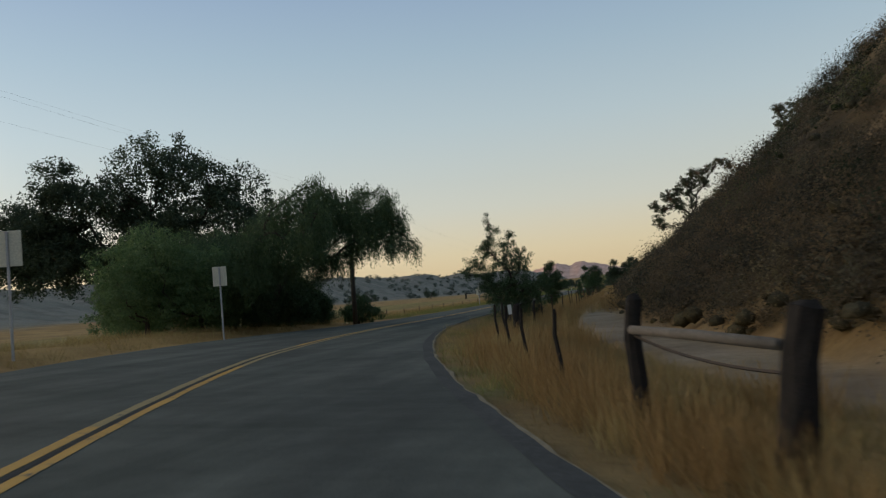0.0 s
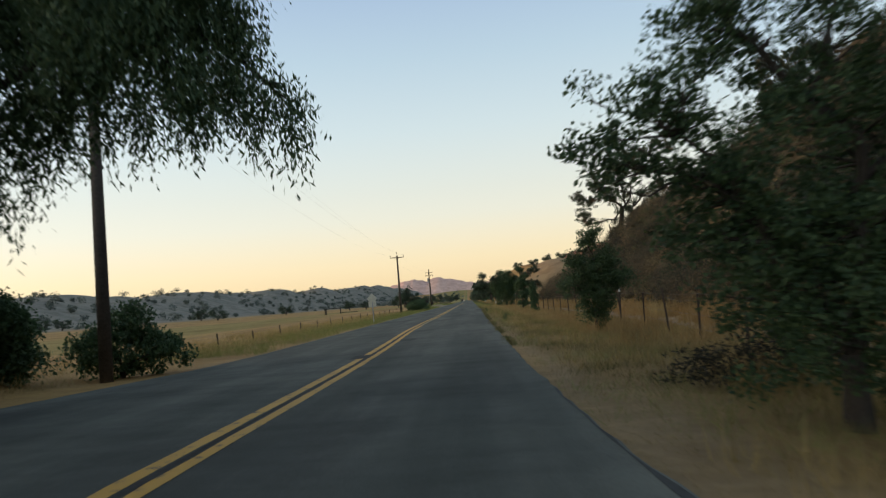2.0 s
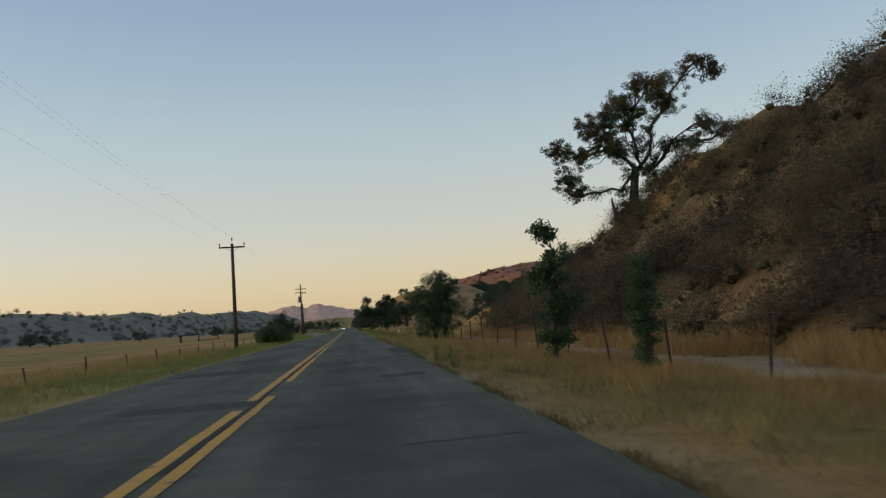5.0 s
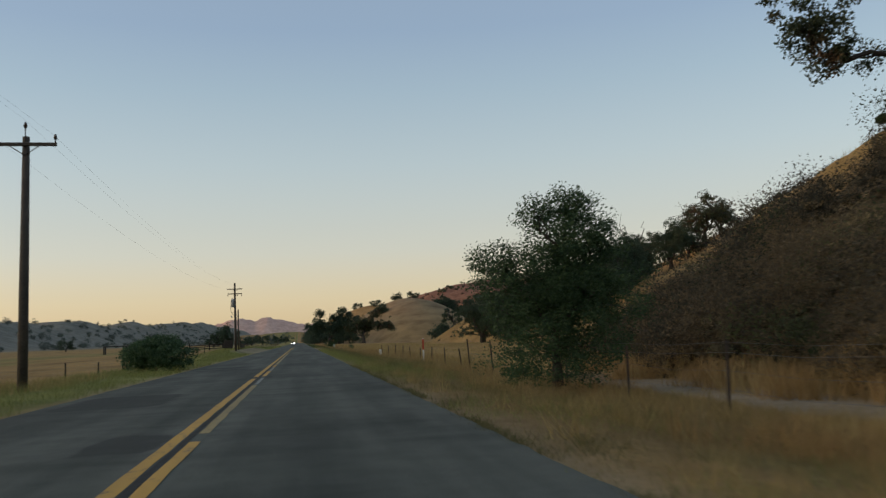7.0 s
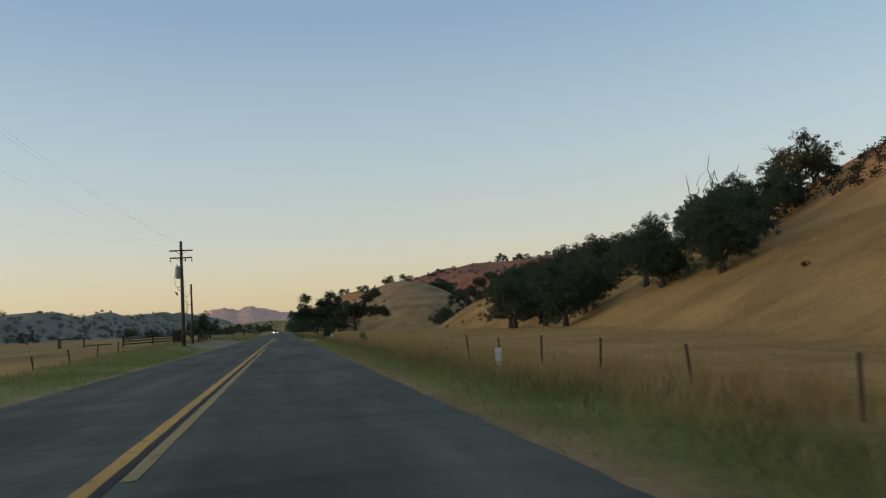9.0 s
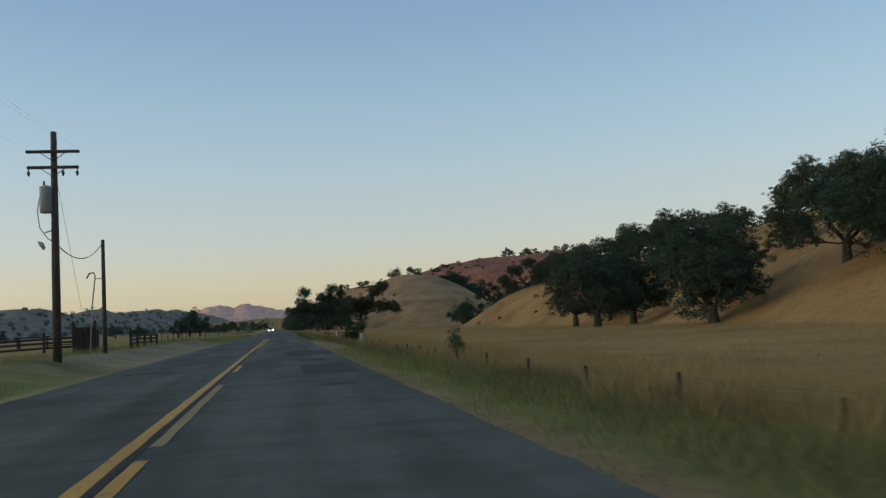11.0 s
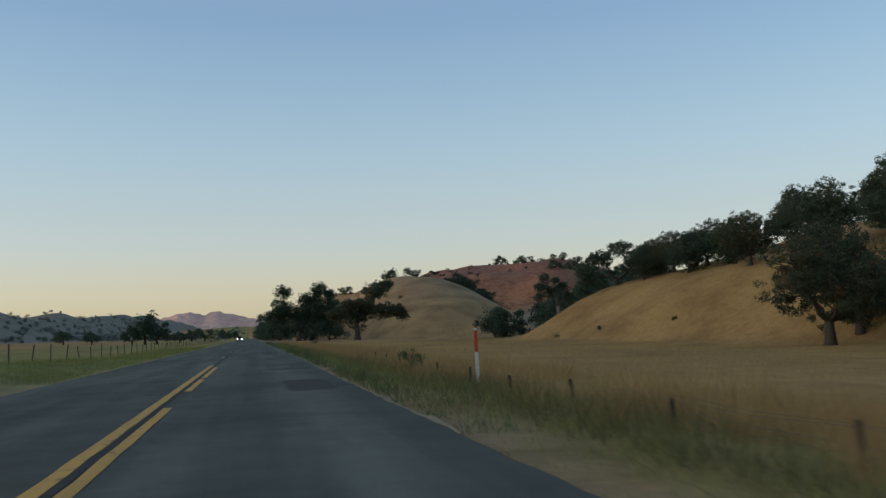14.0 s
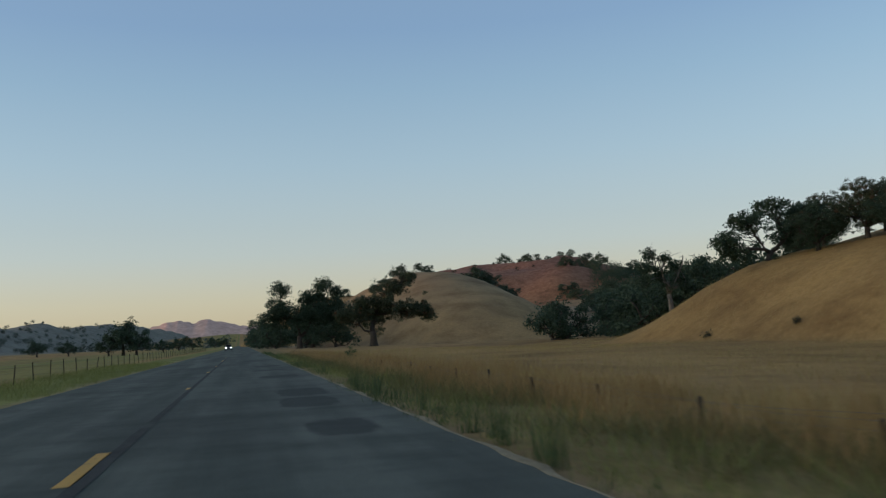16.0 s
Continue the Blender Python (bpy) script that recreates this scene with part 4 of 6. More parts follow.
# ravine
oaks([(59, 500, 9.5, 0.95), (63.5, 503, 9.2, 0.95), (68, 478, 11, 0.95), (72, 486, 12, 0.95), (76, 474, 14, 0.95), (80, 482, 15, 0.95), (84, 478, 15.5, 0.95), (88, 492, 16, 0.95), (80, 500, 14, 0.95), (92, 510, 17, 0.95), (98, 520, 16, 0.95), (104, 535, 15, 0.9), (112, 550, 15, 0.9), (75, 500, 12, 0.9), (84, 520, 13, 0.9), (95, 545, 14, 0.9), (66, 452, 8.5, 1.0), (71, 454, 9.5, 1.0), (78, 456, 11, 1.0),
      (118, 570, 14, 0.9), (128, 590, 14, 0.9), (120, 540, 15, 0.9), (132, 560, 15, 0.9), (146, 580, 15, 0.9), (160, 620, 15, 0.9), (155, 690, 13, 0.8), (168, 720, 13, 0.8), (86, 640, 10, 0.85), (92, 650, 11, 0.85), (99, 655, 11, 0.85), (106, 662, 11, 0.85), (97, 640, 9, 0.85), (110, 652, 10, 0.85)], sink=0.15, kinds=FAR_KINDS)
# beside the road ahead
oaks([(12.5, 640, 11, 0.9), (26, 575, 11, 0.9), (9.5, 690, 11, 0.9), (8.5, 760, 11, 0.9), (14, 720, 13, 0.9), (10, 850, 12, 0.9), (30, 640, 13, 0.9), (36, 600, 10, 0.8), (12, 950, 12, 0.9), (10.5, 582, 9, 0.9), (19, 588, 11, 0.9), (12, 610, 10, 0.9), (8.5, 660, 9, 0.9), (9, 720, 10, 0.9), (24, 620, 12, 0.9)], sink=0.12, kinds=FAR_KINDS)
# knoll and red hills
oaks([(61, 662, 8.0, 0.85), (71.5, 668, 8.0, 0.85), (47, 618, 9, 0.85), (150, 1010, 10, 0.6), (160, 1020, 10, 0.6), (205, 1085, 9, 0.6), (245, 1090, 13, 0.9), (262, 1080, 13, 0.9), (278, 1075, 14, 0.9), (255, 1040, 12, 0.9), (290, 1050, 14, 0.9), (300, 1000, 14, 0.9), (280, 980, 13, 0.9), (262, 960, 13, 0.9), (310, 960, 15, 0.9), (240, 930, 12, 0.8), (220, 880, 13, 0.8), (212, 845, 13, 0.8), (218, 800, 14, 0.8), (230, 840, 14, 0.8), (60, 985, 12, 0.7), (75, 960, 12, 0.7), (95, 990, 10, 0.7)], sink=0.22, kinds=FAR_KINDS)
# across the valley floor
oaks([(-51, 752, 16, 1.0), (-45, 749, 13, 0.95), (-57, 750, 10, 0.9), (-38, 800, 8, 0.8), (-38, 1060, 14, 0.8), (-50, 1075, 13, 0.8), (-28, 1300, 14, 0.8), (-18, 1320, 12, 0.8), (-150, 560, 9, 0.7), (-165, 575, 10, 0.7), (-140, 700, 10, 0.7), (-120, 900, 12, 0.8), (-105, 915, 11, 0.8), (-185, 420, 8, 0.7), (-190, 450, 8, 0.7)], kinds=FAR_KINDS)
tree("spreading_oak", at(29.8, 533), [((-5.5, 0, 7.2), (3.4, 3, 2.0)), ((-1.5, 0, 9.2), (3.0, 3, 1.9)), ((2.5, 0, 9.6), (3.2, 3, 2.0)), ((6.5, 0, 7.6), (3.4, 3, 1.9)), ((10.5, 0, 8.0), (2.6, 2.4, 1.7)), ((12.5, 0, 6.4), (1.8, 1.6, 1.2)), ((5.5, 0, 13.0), (2.8, 2.6, 1.6)), ((8.0, 0, 15.0), (2.2, 2, 1.1)), ((1, 2, 6.6), (3, 3, 1.6))],
     "spreading valley oak with heavy forked limbs", "dark leaves", seed=50, trunk_r=0.8, fork=0.2, count=420, per=60, clump=0.85, leaf=0.34, fringe=110, mat=OAK_DRY, twigs=90)
tree("spreading_oak", at(15.6, 562), [((-5, 0, 10), (3.4, 3.4, 2.4)), ((-1, 0, 7.5), (4.6, 4, 3.2)), ((4, 0, 8.5), (4.4, 4, 3.4)), ((8, 0, 9), (4, 3.6, 3.2)), ((-4.5, 0, 15.0), (2.4, 2.4, 1.5)), ((6.5, 0, 15.6), (2.8, 2.6, 1.8)), ((3, 0, 12.5), (3.4, 3, 2.0)), ((11, 0, 7), (3, 3, 2.6)), ((-7.5, 0, 7.5), (2.5, 2.5, 2.4)), ((9.5, 0, 14), (2, 2, 1.4))],
     "tall dense oak standing over the road's edge", "dark leaves", seed=51, trunk_r=0.7, fork=0.18, count=460, per=60, clump=1.25, leaf=0.38, fringe=200, twigs=80)
tree("drying_oak", at(88, 324), dome(55, 11.5, 13, 13, 0.3), "spreading oak with browning leaves high on the slope", "sparse browning leaves", seed=55, trunk_r=0.45, fork=0.25, count=230, per=40, clump=0.6, leaf=0.28, mat=OAK_DRY, twigs=120, fringe=110,
     bare=[((0, 0, 4.5), (-5.5, 0, 9.5), 0.12), ((-0.5, 0, 4), (-6.5, 0, 6.5), 0.12)])
tree("half_dead_oak", at(65, 309), dome(56, 9.5, 10, 11, 0.2), "dark oak with bare dead branches at the top", "dark leaves", seed=56, trunk_r=0.42, fork=0.3, count=300, per=44, clump=0.7, leaf=0.28, twigs=60,
     bare=[((0, 0, 6), (-1.8, 0, 14.2), 0.14), ((-1, 0, 6), (-5.8, 0, 11.2), 0.12), ((0, 0, 6), (2.6, 0, 12.5), 0.12)])
tree("gnarled_oak", at(60.3, 435, 0, 1.25, 1.9), [((-3.6, 0, 3.6), (1.5, 1.4, 0.9)), ((-1.6, 0, 5.4), (1.7, 1.5, 0.9)), ((1.2, 0, 6.6), (1.8, 1.5, 0.8)), ((4.0, 0, 6.2), (1.6, 1.4, 0.8)), ((2.6, 0, 4.0), (1.3, 1.2, 0.7)), ((-3.4, 0, 2.2), (1.2, 1.2, 0.8))],
     "gnarled oak leaning out from the crest", "sparse leaves", seed=52, trunk_r=0.34, fork=0.34, count=150, per=70, clump=0.5, leaf=0.20, twigs=80, fringe=50, lean=(0.8, 0))
tree("dying_oak", at(56, 449), [((-3.4, 0, 6.4), (1.2, 1.2, 0.8)), ((-2.4, 0.5, 8.2), (1.1, 1.0, 0.8)), ((-3.8, -0.3, 4.6), (0.9, 0.9, 0.8)), ((-1.2, 0, 5.2), (0.9, 0.9, 0.7)), ((0.8, 0, 6.4), (1.0, 1.0, 0.7)), ((1.8, 0.4, 4.6), (1.0, 1.0, 0.8)), ((-0.6, 0, 7.6), (0.8, 0.8, 0.6))],
     "half-dead oak with a pale bare trunk", "few leaves", seed=53, trunk_r=0.36, fork=0.32, lean=(-0.3, 0), count=170, per=50, clump=0.5, leaf=0.20, bark=PALE_BARK, twigs=60, fringe=50, bare=[((-0.3, 0, 2.9), (1.6, 0, 7.6), 0.13), ((-0.3, 0, 2.7), (-2.8, 0, 9.2), 0.12)])

# ---- bushes along the verges ----
tree("round_bush", at(-6.2, 208.5), [((0, 0, 0.9), (1.7, 1.7, 0.8)), ((-1.0, 0.8, 0.8), (1.2, 1.2, 0.7)), ((1.0, -0.6, 0.8), (1.2, 1.2, 0.7)), ((0.1, 0.2, 1.5), (1.2, 1.2, 0.5))],
     "broad round dark green bush below the wires", "dense dark foliage", seed=60, trunk_r=0.08, fork=0.15, count=330, per=60, clump=0.3, leaf=0.11, mat=HEDGE_LEAF, category="bush", shell=0.3)
tree("leaning_bush", at(6.9, 304.5), [((0, 0, 0.5), (0.6, 0.6, 0.45)), ((-0.4, 0, 0.7), (0.5, 0.5, 0.4)), ((0.4, 0, 0.9), (0.55, 0.5, 0.4)), ((0.85, 0, 1.25), (0.4, 0.4, 0.3)), ((-0.2, 0, 1.15), (0.3, 0.3, 0.25))],
     "small leaning oak bush on the verge", "dark leaves", seed=61, trunk_r=0.05, fork=0.2, count=170, per=50, clump=0.18, leaf=0.07, mat=SHRUB_LEAF, category="bush")
for k, (x, y, s) in enumerate([(6.8, 336, 0.8), (8.5, 274.7, 1.1), (9.3, 412, 0.9)]):
    tree("verge_shrub", at(x, y, 80 * k, s), [((0, 0, 0.3), (0.4, 0.4, 0.25)), ((0.25, 0, 0.6), (0.3, 0.3, 0.25)), ((-0.2, 0, 0.75), (0.2, 0.2, 0.2)), ((0.1, 0, 0.95), (0.15, 0.15, 0.2))],
         "small scraggly shrub in the verge", "scraggly leaves", seed=62 + k, trunk_r=0.03, fork=0.2, count=40, per=34, clump=0.16, leaf=0.06, mat=SHRUB_LEAF, group="shrubs along the verge", category="shrub", twigs=30)


# ---- brush, rocks and grass ----
def scatter_mesh(name, seed, spots, per, leaf, mat, label, category, narrow=0.5, hang=0.0, flat=0.8, core=None):
    """Bushes: small leaves round a few centres each, over a lumpy twiggy core where one is given."""
    rng = np.random.default_rng(seed)
    cs, rs = [], []
    for x, y, r in spots:
        for _ in range(3):
            cs.append((x + rng.normal() * r * 0.27, y + rng.normal() * r * 0.27, r * (0.30 + 0.55 * rng.random())))
            rs.append(r * (0.56 if core else 0.7))
    cs = np.array(cs)
    cs[:, 2] += land(cs[:, 0], cs[:, 1])
    me = leaf_mesh(name, rng, cs, rs, per, leaf, mat, narrow, flat, hang, radial=bool(core), scale=np.minimum(rs, 0.78) if core else None)
    if core:
        # each bush has its own age and dryness
        own = np.clip(0.5 + 0.30 * rng.normal(size=len(spots)) + 0.26 * np.array([float(wander(x, y, 6.0, 44)) for x, y, _ in spots]), 0, 1)
        tints = np.repeat(own, 3 * per * 4)
        me.attributes.new("tint", "FLOAT", "POINT").data.foreach_set("value", tints.astype(np.float32))
        ball = bmesh.new()
        bmesh.ops.create_icosphere(ball, subdivisions=1, radius=1)
        ball.verts.index_update()
        unit = np.array([v.co[:] for v in ball.verts])
        tris = [tuple(v.index for v in f.verts) for f in ball.faces]
        ball.free()
        verts, faces = [], []
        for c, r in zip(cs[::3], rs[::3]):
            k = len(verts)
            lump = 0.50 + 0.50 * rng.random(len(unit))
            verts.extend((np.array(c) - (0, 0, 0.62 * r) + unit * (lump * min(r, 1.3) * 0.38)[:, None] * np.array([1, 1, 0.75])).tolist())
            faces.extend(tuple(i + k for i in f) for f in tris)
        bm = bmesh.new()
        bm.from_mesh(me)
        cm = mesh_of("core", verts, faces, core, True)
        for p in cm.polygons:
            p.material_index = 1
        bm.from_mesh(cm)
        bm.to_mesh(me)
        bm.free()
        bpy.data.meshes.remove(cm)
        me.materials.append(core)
    return tagged(new(name, me), label, category, kind="stuff")


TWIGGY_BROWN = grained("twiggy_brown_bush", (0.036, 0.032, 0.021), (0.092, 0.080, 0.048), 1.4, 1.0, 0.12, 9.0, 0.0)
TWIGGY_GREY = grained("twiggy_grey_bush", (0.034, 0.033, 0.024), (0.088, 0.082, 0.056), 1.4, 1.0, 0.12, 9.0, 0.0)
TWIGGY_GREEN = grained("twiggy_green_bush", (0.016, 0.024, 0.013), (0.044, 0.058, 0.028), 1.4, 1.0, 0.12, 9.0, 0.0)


def bank_spots(n, x_in, x_out, y0, y1, r0, r1, seed, thick=0.0):
    g = np.random.default_rng(seed)
    out = []
    while len(out) < n:
        y = y0 + (y1 - y0) * g.random()
        x = float(hill_foot(y)) + x_in + (x_out - x_in) * (1 - 0.4 * float(step(105, 190, y)) * (x_out > 20)) * g.random() ** 1.35
        if y > 175 and x > float(hill_foot(y)) + 11.5 + 2.5 * g.random():
            continue
        if float(bare(x, y)) < 0.35 * g.random() + 0.1 and float(wander(x, y, 7.0, seed)) > thick - 0.9 * g.random():
            out.append((x, y, r0 + (r1 - r0) * g.random() ** 1.6))
    return out


brown_spots = bank_spots(960, 0.0, 42, 40, 194, 0.6, 2.3, 71, 0.05) + bank_spots(230, 0.3, 13, 142, 196, 0.8, 2.3, 78) + bank_spots(260, 1.5, 22, 96, 150, 0.7, 1.7, 80) + [(26.3 + 3.5 * a, 146 + 31 * b, 0.6 + 0.6 * c) for a, b, c in np.random.default_rng(81).random((110, 3))]
grey_spots = bank_spots(600, 0.5, 44, 40, 194, 0.6, 2.1, 72, 0.1)
low_brown, low_grey = [p for p in brown_spots if p[0] - hill_foot(p[1]) < 15], [p for p in grey_spots if p[0] - hill_foot(p[1]) < 15]
upper_spots = [p for p in brown_spots + grey_spots if p[0] - hill_foot(p[1]) >= 15]
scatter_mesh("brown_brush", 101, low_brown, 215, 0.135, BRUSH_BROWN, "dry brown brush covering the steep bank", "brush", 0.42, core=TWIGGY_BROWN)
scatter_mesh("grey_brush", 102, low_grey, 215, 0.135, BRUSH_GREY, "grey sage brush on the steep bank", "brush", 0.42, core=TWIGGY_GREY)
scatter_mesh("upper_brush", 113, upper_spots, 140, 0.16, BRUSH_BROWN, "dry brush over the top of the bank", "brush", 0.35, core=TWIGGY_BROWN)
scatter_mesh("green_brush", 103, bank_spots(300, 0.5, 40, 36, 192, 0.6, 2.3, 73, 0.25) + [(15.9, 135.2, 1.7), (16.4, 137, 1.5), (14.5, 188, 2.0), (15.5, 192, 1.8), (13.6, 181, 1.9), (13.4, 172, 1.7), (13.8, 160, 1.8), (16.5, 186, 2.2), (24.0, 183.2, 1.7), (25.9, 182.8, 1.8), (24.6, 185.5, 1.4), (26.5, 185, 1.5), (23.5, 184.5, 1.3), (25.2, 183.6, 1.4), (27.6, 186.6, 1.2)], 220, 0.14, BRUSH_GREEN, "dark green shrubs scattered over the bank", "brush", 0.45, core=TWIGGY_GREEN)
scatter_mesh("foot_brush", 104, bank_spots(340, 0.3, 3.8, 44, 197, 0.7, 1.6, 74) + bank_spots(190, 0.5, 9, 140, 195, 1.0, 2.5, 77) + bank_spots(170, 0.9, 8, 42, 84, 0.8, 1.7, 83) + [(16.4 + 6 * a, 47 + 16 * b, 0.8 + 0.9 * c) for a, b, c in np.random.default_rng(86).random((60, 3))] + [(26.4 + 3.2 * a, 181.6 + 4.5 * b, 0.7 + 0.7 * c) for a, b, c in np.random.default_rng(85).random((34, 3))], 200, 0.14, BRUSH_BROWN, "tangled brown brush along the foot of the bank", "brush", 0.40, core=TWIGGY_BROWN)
scatter_mesh("hilltop_brush", 105, [(78 + 50 * a, 238 + 95 * b, 0.8 + 1.1 * c) for a, b, c in np.random.default_rng(75).random((420, 3))], 20, 0.42, BRUSH_BROWN, "low brown brush along the hilltop", "brush")
scatter_mesh("slope_brush", 106, [(26.0, 221.4, 0.7), (28.6, 218.6, 0.6), (17.3, 200.8, 1.3), (17.0, 199.6, 1.1), (30.5, 217.5, 0.75), (35.4, 228.4, 0.7), (28, 224, 0.4), (42, 240, 0.6), (48, 250, 0.5), (44, 262, 0.4), (52, 400, 0.5), (48, 414, 0.5), (46, 425, 0.6)], 60, 0.15, BRUSH_GREY, "lone round shrubs on the grass slope", "brush")
g = np.random.default_rng(76)
far_woods = []
while len(far_woods) < 620:
    y = 380 + 2000 * g.random() ** 1.2
    x = -185 - 230 * g.random()
    if float(wander(x, y, 60, 30)) > 0.25 - 0.8 * g.random():
        far_woods.append((x, y, 2.0 + 3.2 * g.random()))
# these far trees carry their haze in the leaf colour
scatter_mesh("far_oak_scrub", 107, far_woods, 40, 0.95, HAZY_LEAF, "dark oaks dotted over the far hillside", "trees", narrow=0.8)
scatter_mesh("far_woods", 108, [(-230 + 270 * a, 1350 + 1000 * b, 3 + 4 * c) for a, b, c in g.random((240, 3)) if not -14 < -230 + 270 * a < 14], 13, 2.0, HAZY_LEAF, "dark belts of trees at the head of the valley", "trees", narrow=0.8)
ravine = []
while len(ravine) < 330:
    y = 538 + 420 * g.random() ** 1.15
    x = 97 + 0.43 * (y - 546) + (12 + 0.05 * (y - 538)) * abs(g.normal())
    ravine.append((x, y, 1.8 + 0.006 * (y - 538) + 2.4 * g.random()))
ravine += [(205 + 0.4 * (160 * b) + 60 * a, 800 + 160 * b, 3 + 3 * c) for a, b, c in g.random((70, 3))]
ravine += [(84 + 28 * a, 638 + 24 * b, 2 + 1.6 * c) for a, b, c in g.random((26, 3))]
scatter_mesh("ravine_woods", 109, ravine, 60, 0.75, OAK_LEAF, "dark oak woods filling the ravine", "trees", narrow=0.7)
scatter_mesh("red_hill_scrub", 110, [(120 + 260 * a, 930 + 260 * b, 1.2 + 2.0 * c * c) for a, b, c in g.random((110, 3))], 14, 0.9, BRUSH_BROWN, "scrub dotted over the red hillside", "brush", narrow=0.7)

ROCK = grained("tan_crumbling_rock", (0.16, 0.120, 0.070), (0.28, 0.213, 0.128), 0.8, 0.95, 0.06, spec=0.1)


def outcrop(x, y, wide, high, seed):
    """A crumbling, fluted face set into the slope."""
    g = np.random.default_rng(seed)
    bm = bmesh.new()
    bmesh.ops.create_icosphere(bm, subdivisions=5, radius=1)
    off = Vector((seed * 3.1, seed * 1.7, 0))
    for v in bm.verts:
        p = v.co.copy()
        flute = abs(noise.noise(Vector((p.x * 2.2, p.y * 4.5, p.z * 1.1)) + off))
        chunk = noise.noise(p * 2.0 + off) * 0.4 + noise.noise(p * 5.0 + off) * 0.16 + noise.noise(p * 11.0 + off) * 0.06
        ledge = 0.10 * math.floor(p.z * 3.0 + noise.noise(p * 2.5) * 1.5)
        v.co = p * (0.9 + chunk - 0.5 * flute)
        v.co = Vector((v.co.x * wide * 0.30 - ledge * 0.4, v.co.y * wide * 0.55, v.co.z * high * 0.7))
    me = bpy.data.meshes.new("rock_outcrop")
    bm.to_mesh(me)
    bm.free()
    me.materials.append(ROCK)
    ob = new("rock_outcrop", me)
    ob.matrix_world = pose(x + 0.18 * high, y, ground_at(x, y) - 0.34 * high, 0, -30, 20 * g.normal())
    return tagged(ob, "pale tan rock face breaking through the brush", "rock", "rock faces on the bank")


for k, (x, y, wide, high) in enumerate([(19.2, 121, 4.0, 2.6), (22.4, 137.0, 5.0, 3.0), (20.6, 140.0, 3.0, 2.0), (22.4, 156, 3.0, 2.0), (22.6, 164, 4.0, 2.4), (21.0, 168, 3.0, 2.2), (19.6, 173.5, 4.5, 2.6), (20.2, 183, 2.6, 2.6), (17.6, 185.5, 2.2, 2.0), (22.5, 197, 3.2, 3.0), (24.5, 96, 4.0, 3.2), (26, 66, 4.5, 4.0), (21, 199.5, 2.2, 2.2)]):
    outcrop(x, y, wide, high, k + 1)

STRAW = leafy("dry_straw_grass", (0.215, 0.158, 0.060), (0.41, 0.315, 0.130))
RUSSET = leafy("russet_dry_grass", (0.200, 0.124, 0.048), (0.35, 0.232, 0.095), (0.33, 0.255, 0.112), 0.1)
GREEN_GRASS = leafy("yellow_green_weeds", (0.115, 0.142, 0.038), (0.25, 0.262, 0.080))
VERGE_STRAW = leafy("trampled_verge_straw", (0.145, 0.109, 0.045), (0.285, 0.221, 0.094))
OLIVE = leafy("olive_half_dry_weeds", (0.075, 0.076, 0.029), (0.165, 0.150, 0.060))
DARK_WEED = leafy("dark_green_weeds", (0.045, 0.070, 0.028), (0.10, 0.135, 0.055))


def grass(name, seed, spots, heights, blades, mat, label, wide=0.016, spread_r=0.16, lean=0.35):
    """Upright narrow blades in tufts."""
    g = np.random.default_rng(seed)
    n = len(spots) * blades
    xy = np.repeat(np.asarray(spots, float), blades, 0) + g.normal(size=(n, 2)) * spread_r
    z = land(xy[:, 0], xy[:, 1])
    h = np.repeat(np.asarray(heights, float), blades) * (0.5 + 0.7 * g.random(n))
    a = g.random(n) * 2 * math.pi
    w = wide * (0.6 + 0.8 * g.random(n)) * np.clip(h / 0.5, 0.6, 2.0)
    dx, dy = np.cos(a) * w, np.sin(a) * w
    lx, ly = g.normal(size=n) * lean * h, g.normal(size=n) * lean * h
    base = np.stack([xy[:, 0], xy[:, 1], z - 0.03], 1)
    tip = base + np.stack([lx, ly, h], 1)
    side = np.stack([dx, dy, 0 * dx], 1)
    quad = np.stack([base - side, base + side, tip + side * 0.3, tip - side * 0.3], 1)
    tris = np.concatenate([quad], 1).reshape(-1, 3)
    me = bpy.data.meshes.new(name)
    me.vertices.add(4 * n)
    me.vertices.foreach_set("co", tris.astype(np.float32).ravel())
    me.loops.add(4 * n)
    me.loops.foreach_set("vertex_index", np.arange(4 * n, dtype=np.int32))
    me.polygons.add(n)
    me.polygons.foreach_set("loop_start", np.arange(0, 4 * n, 4, dtype=np.int32))
    me.update(calc_edges=True)
    me.materials.append(mat)
    return tagged(new(name, me), label, "grass", kind="stuff")


def verge(n, y0, y1, off0, off1, seed, size=4.0, cut=-0.3, power=1.0):
    g = np.random.default_rng(seed)
    y = y0 + (y1 - y0) * g.random(n)
    off = off0 + (off1 - off0) * g.random(n) ** power
    x = centre(y) + off
    keep = wander(x, y, size, seed) > cut - 0.5 * g.random(n)
    return np.stack([x[keep], y[keep]], 1), np.abs(off[keep])


s, o = verge(34000, 32, 205, 4.0, 9.7, 81, 2.5, -0.5, 0.9)
far = s[:, 0] - centre(s[:, 1]) - edge(s[:, 1])
s, far = s[far > 0.02], far[far > 0.02]
grass("dry_verge_grass", 111, s, 0.07 + 0.17 * step(0.6, 3.5, far) * (0.5 + 0.8 * np.random.default_rng(1).random(len(s))), 8, VERGE_STRAW, "short straw-coloured grass along the verge", 0.0056, 0.14, 0.6)
s, o = verge(6500, 34, 196, 6.2, 9.6, 82, 2.6, 0.55)
grass("russet_grass", 112, s, (0.26 + 0.40 * np.random.default_rng(2).random(len(s))) * (1 - 0.35 * step(85, 110, s[:, 1])), 20, RUSSET, "clumps of tall russet dry grass along the fence", 0.0065, 0.15, 0.35)
g = np.random.default_rng(79)
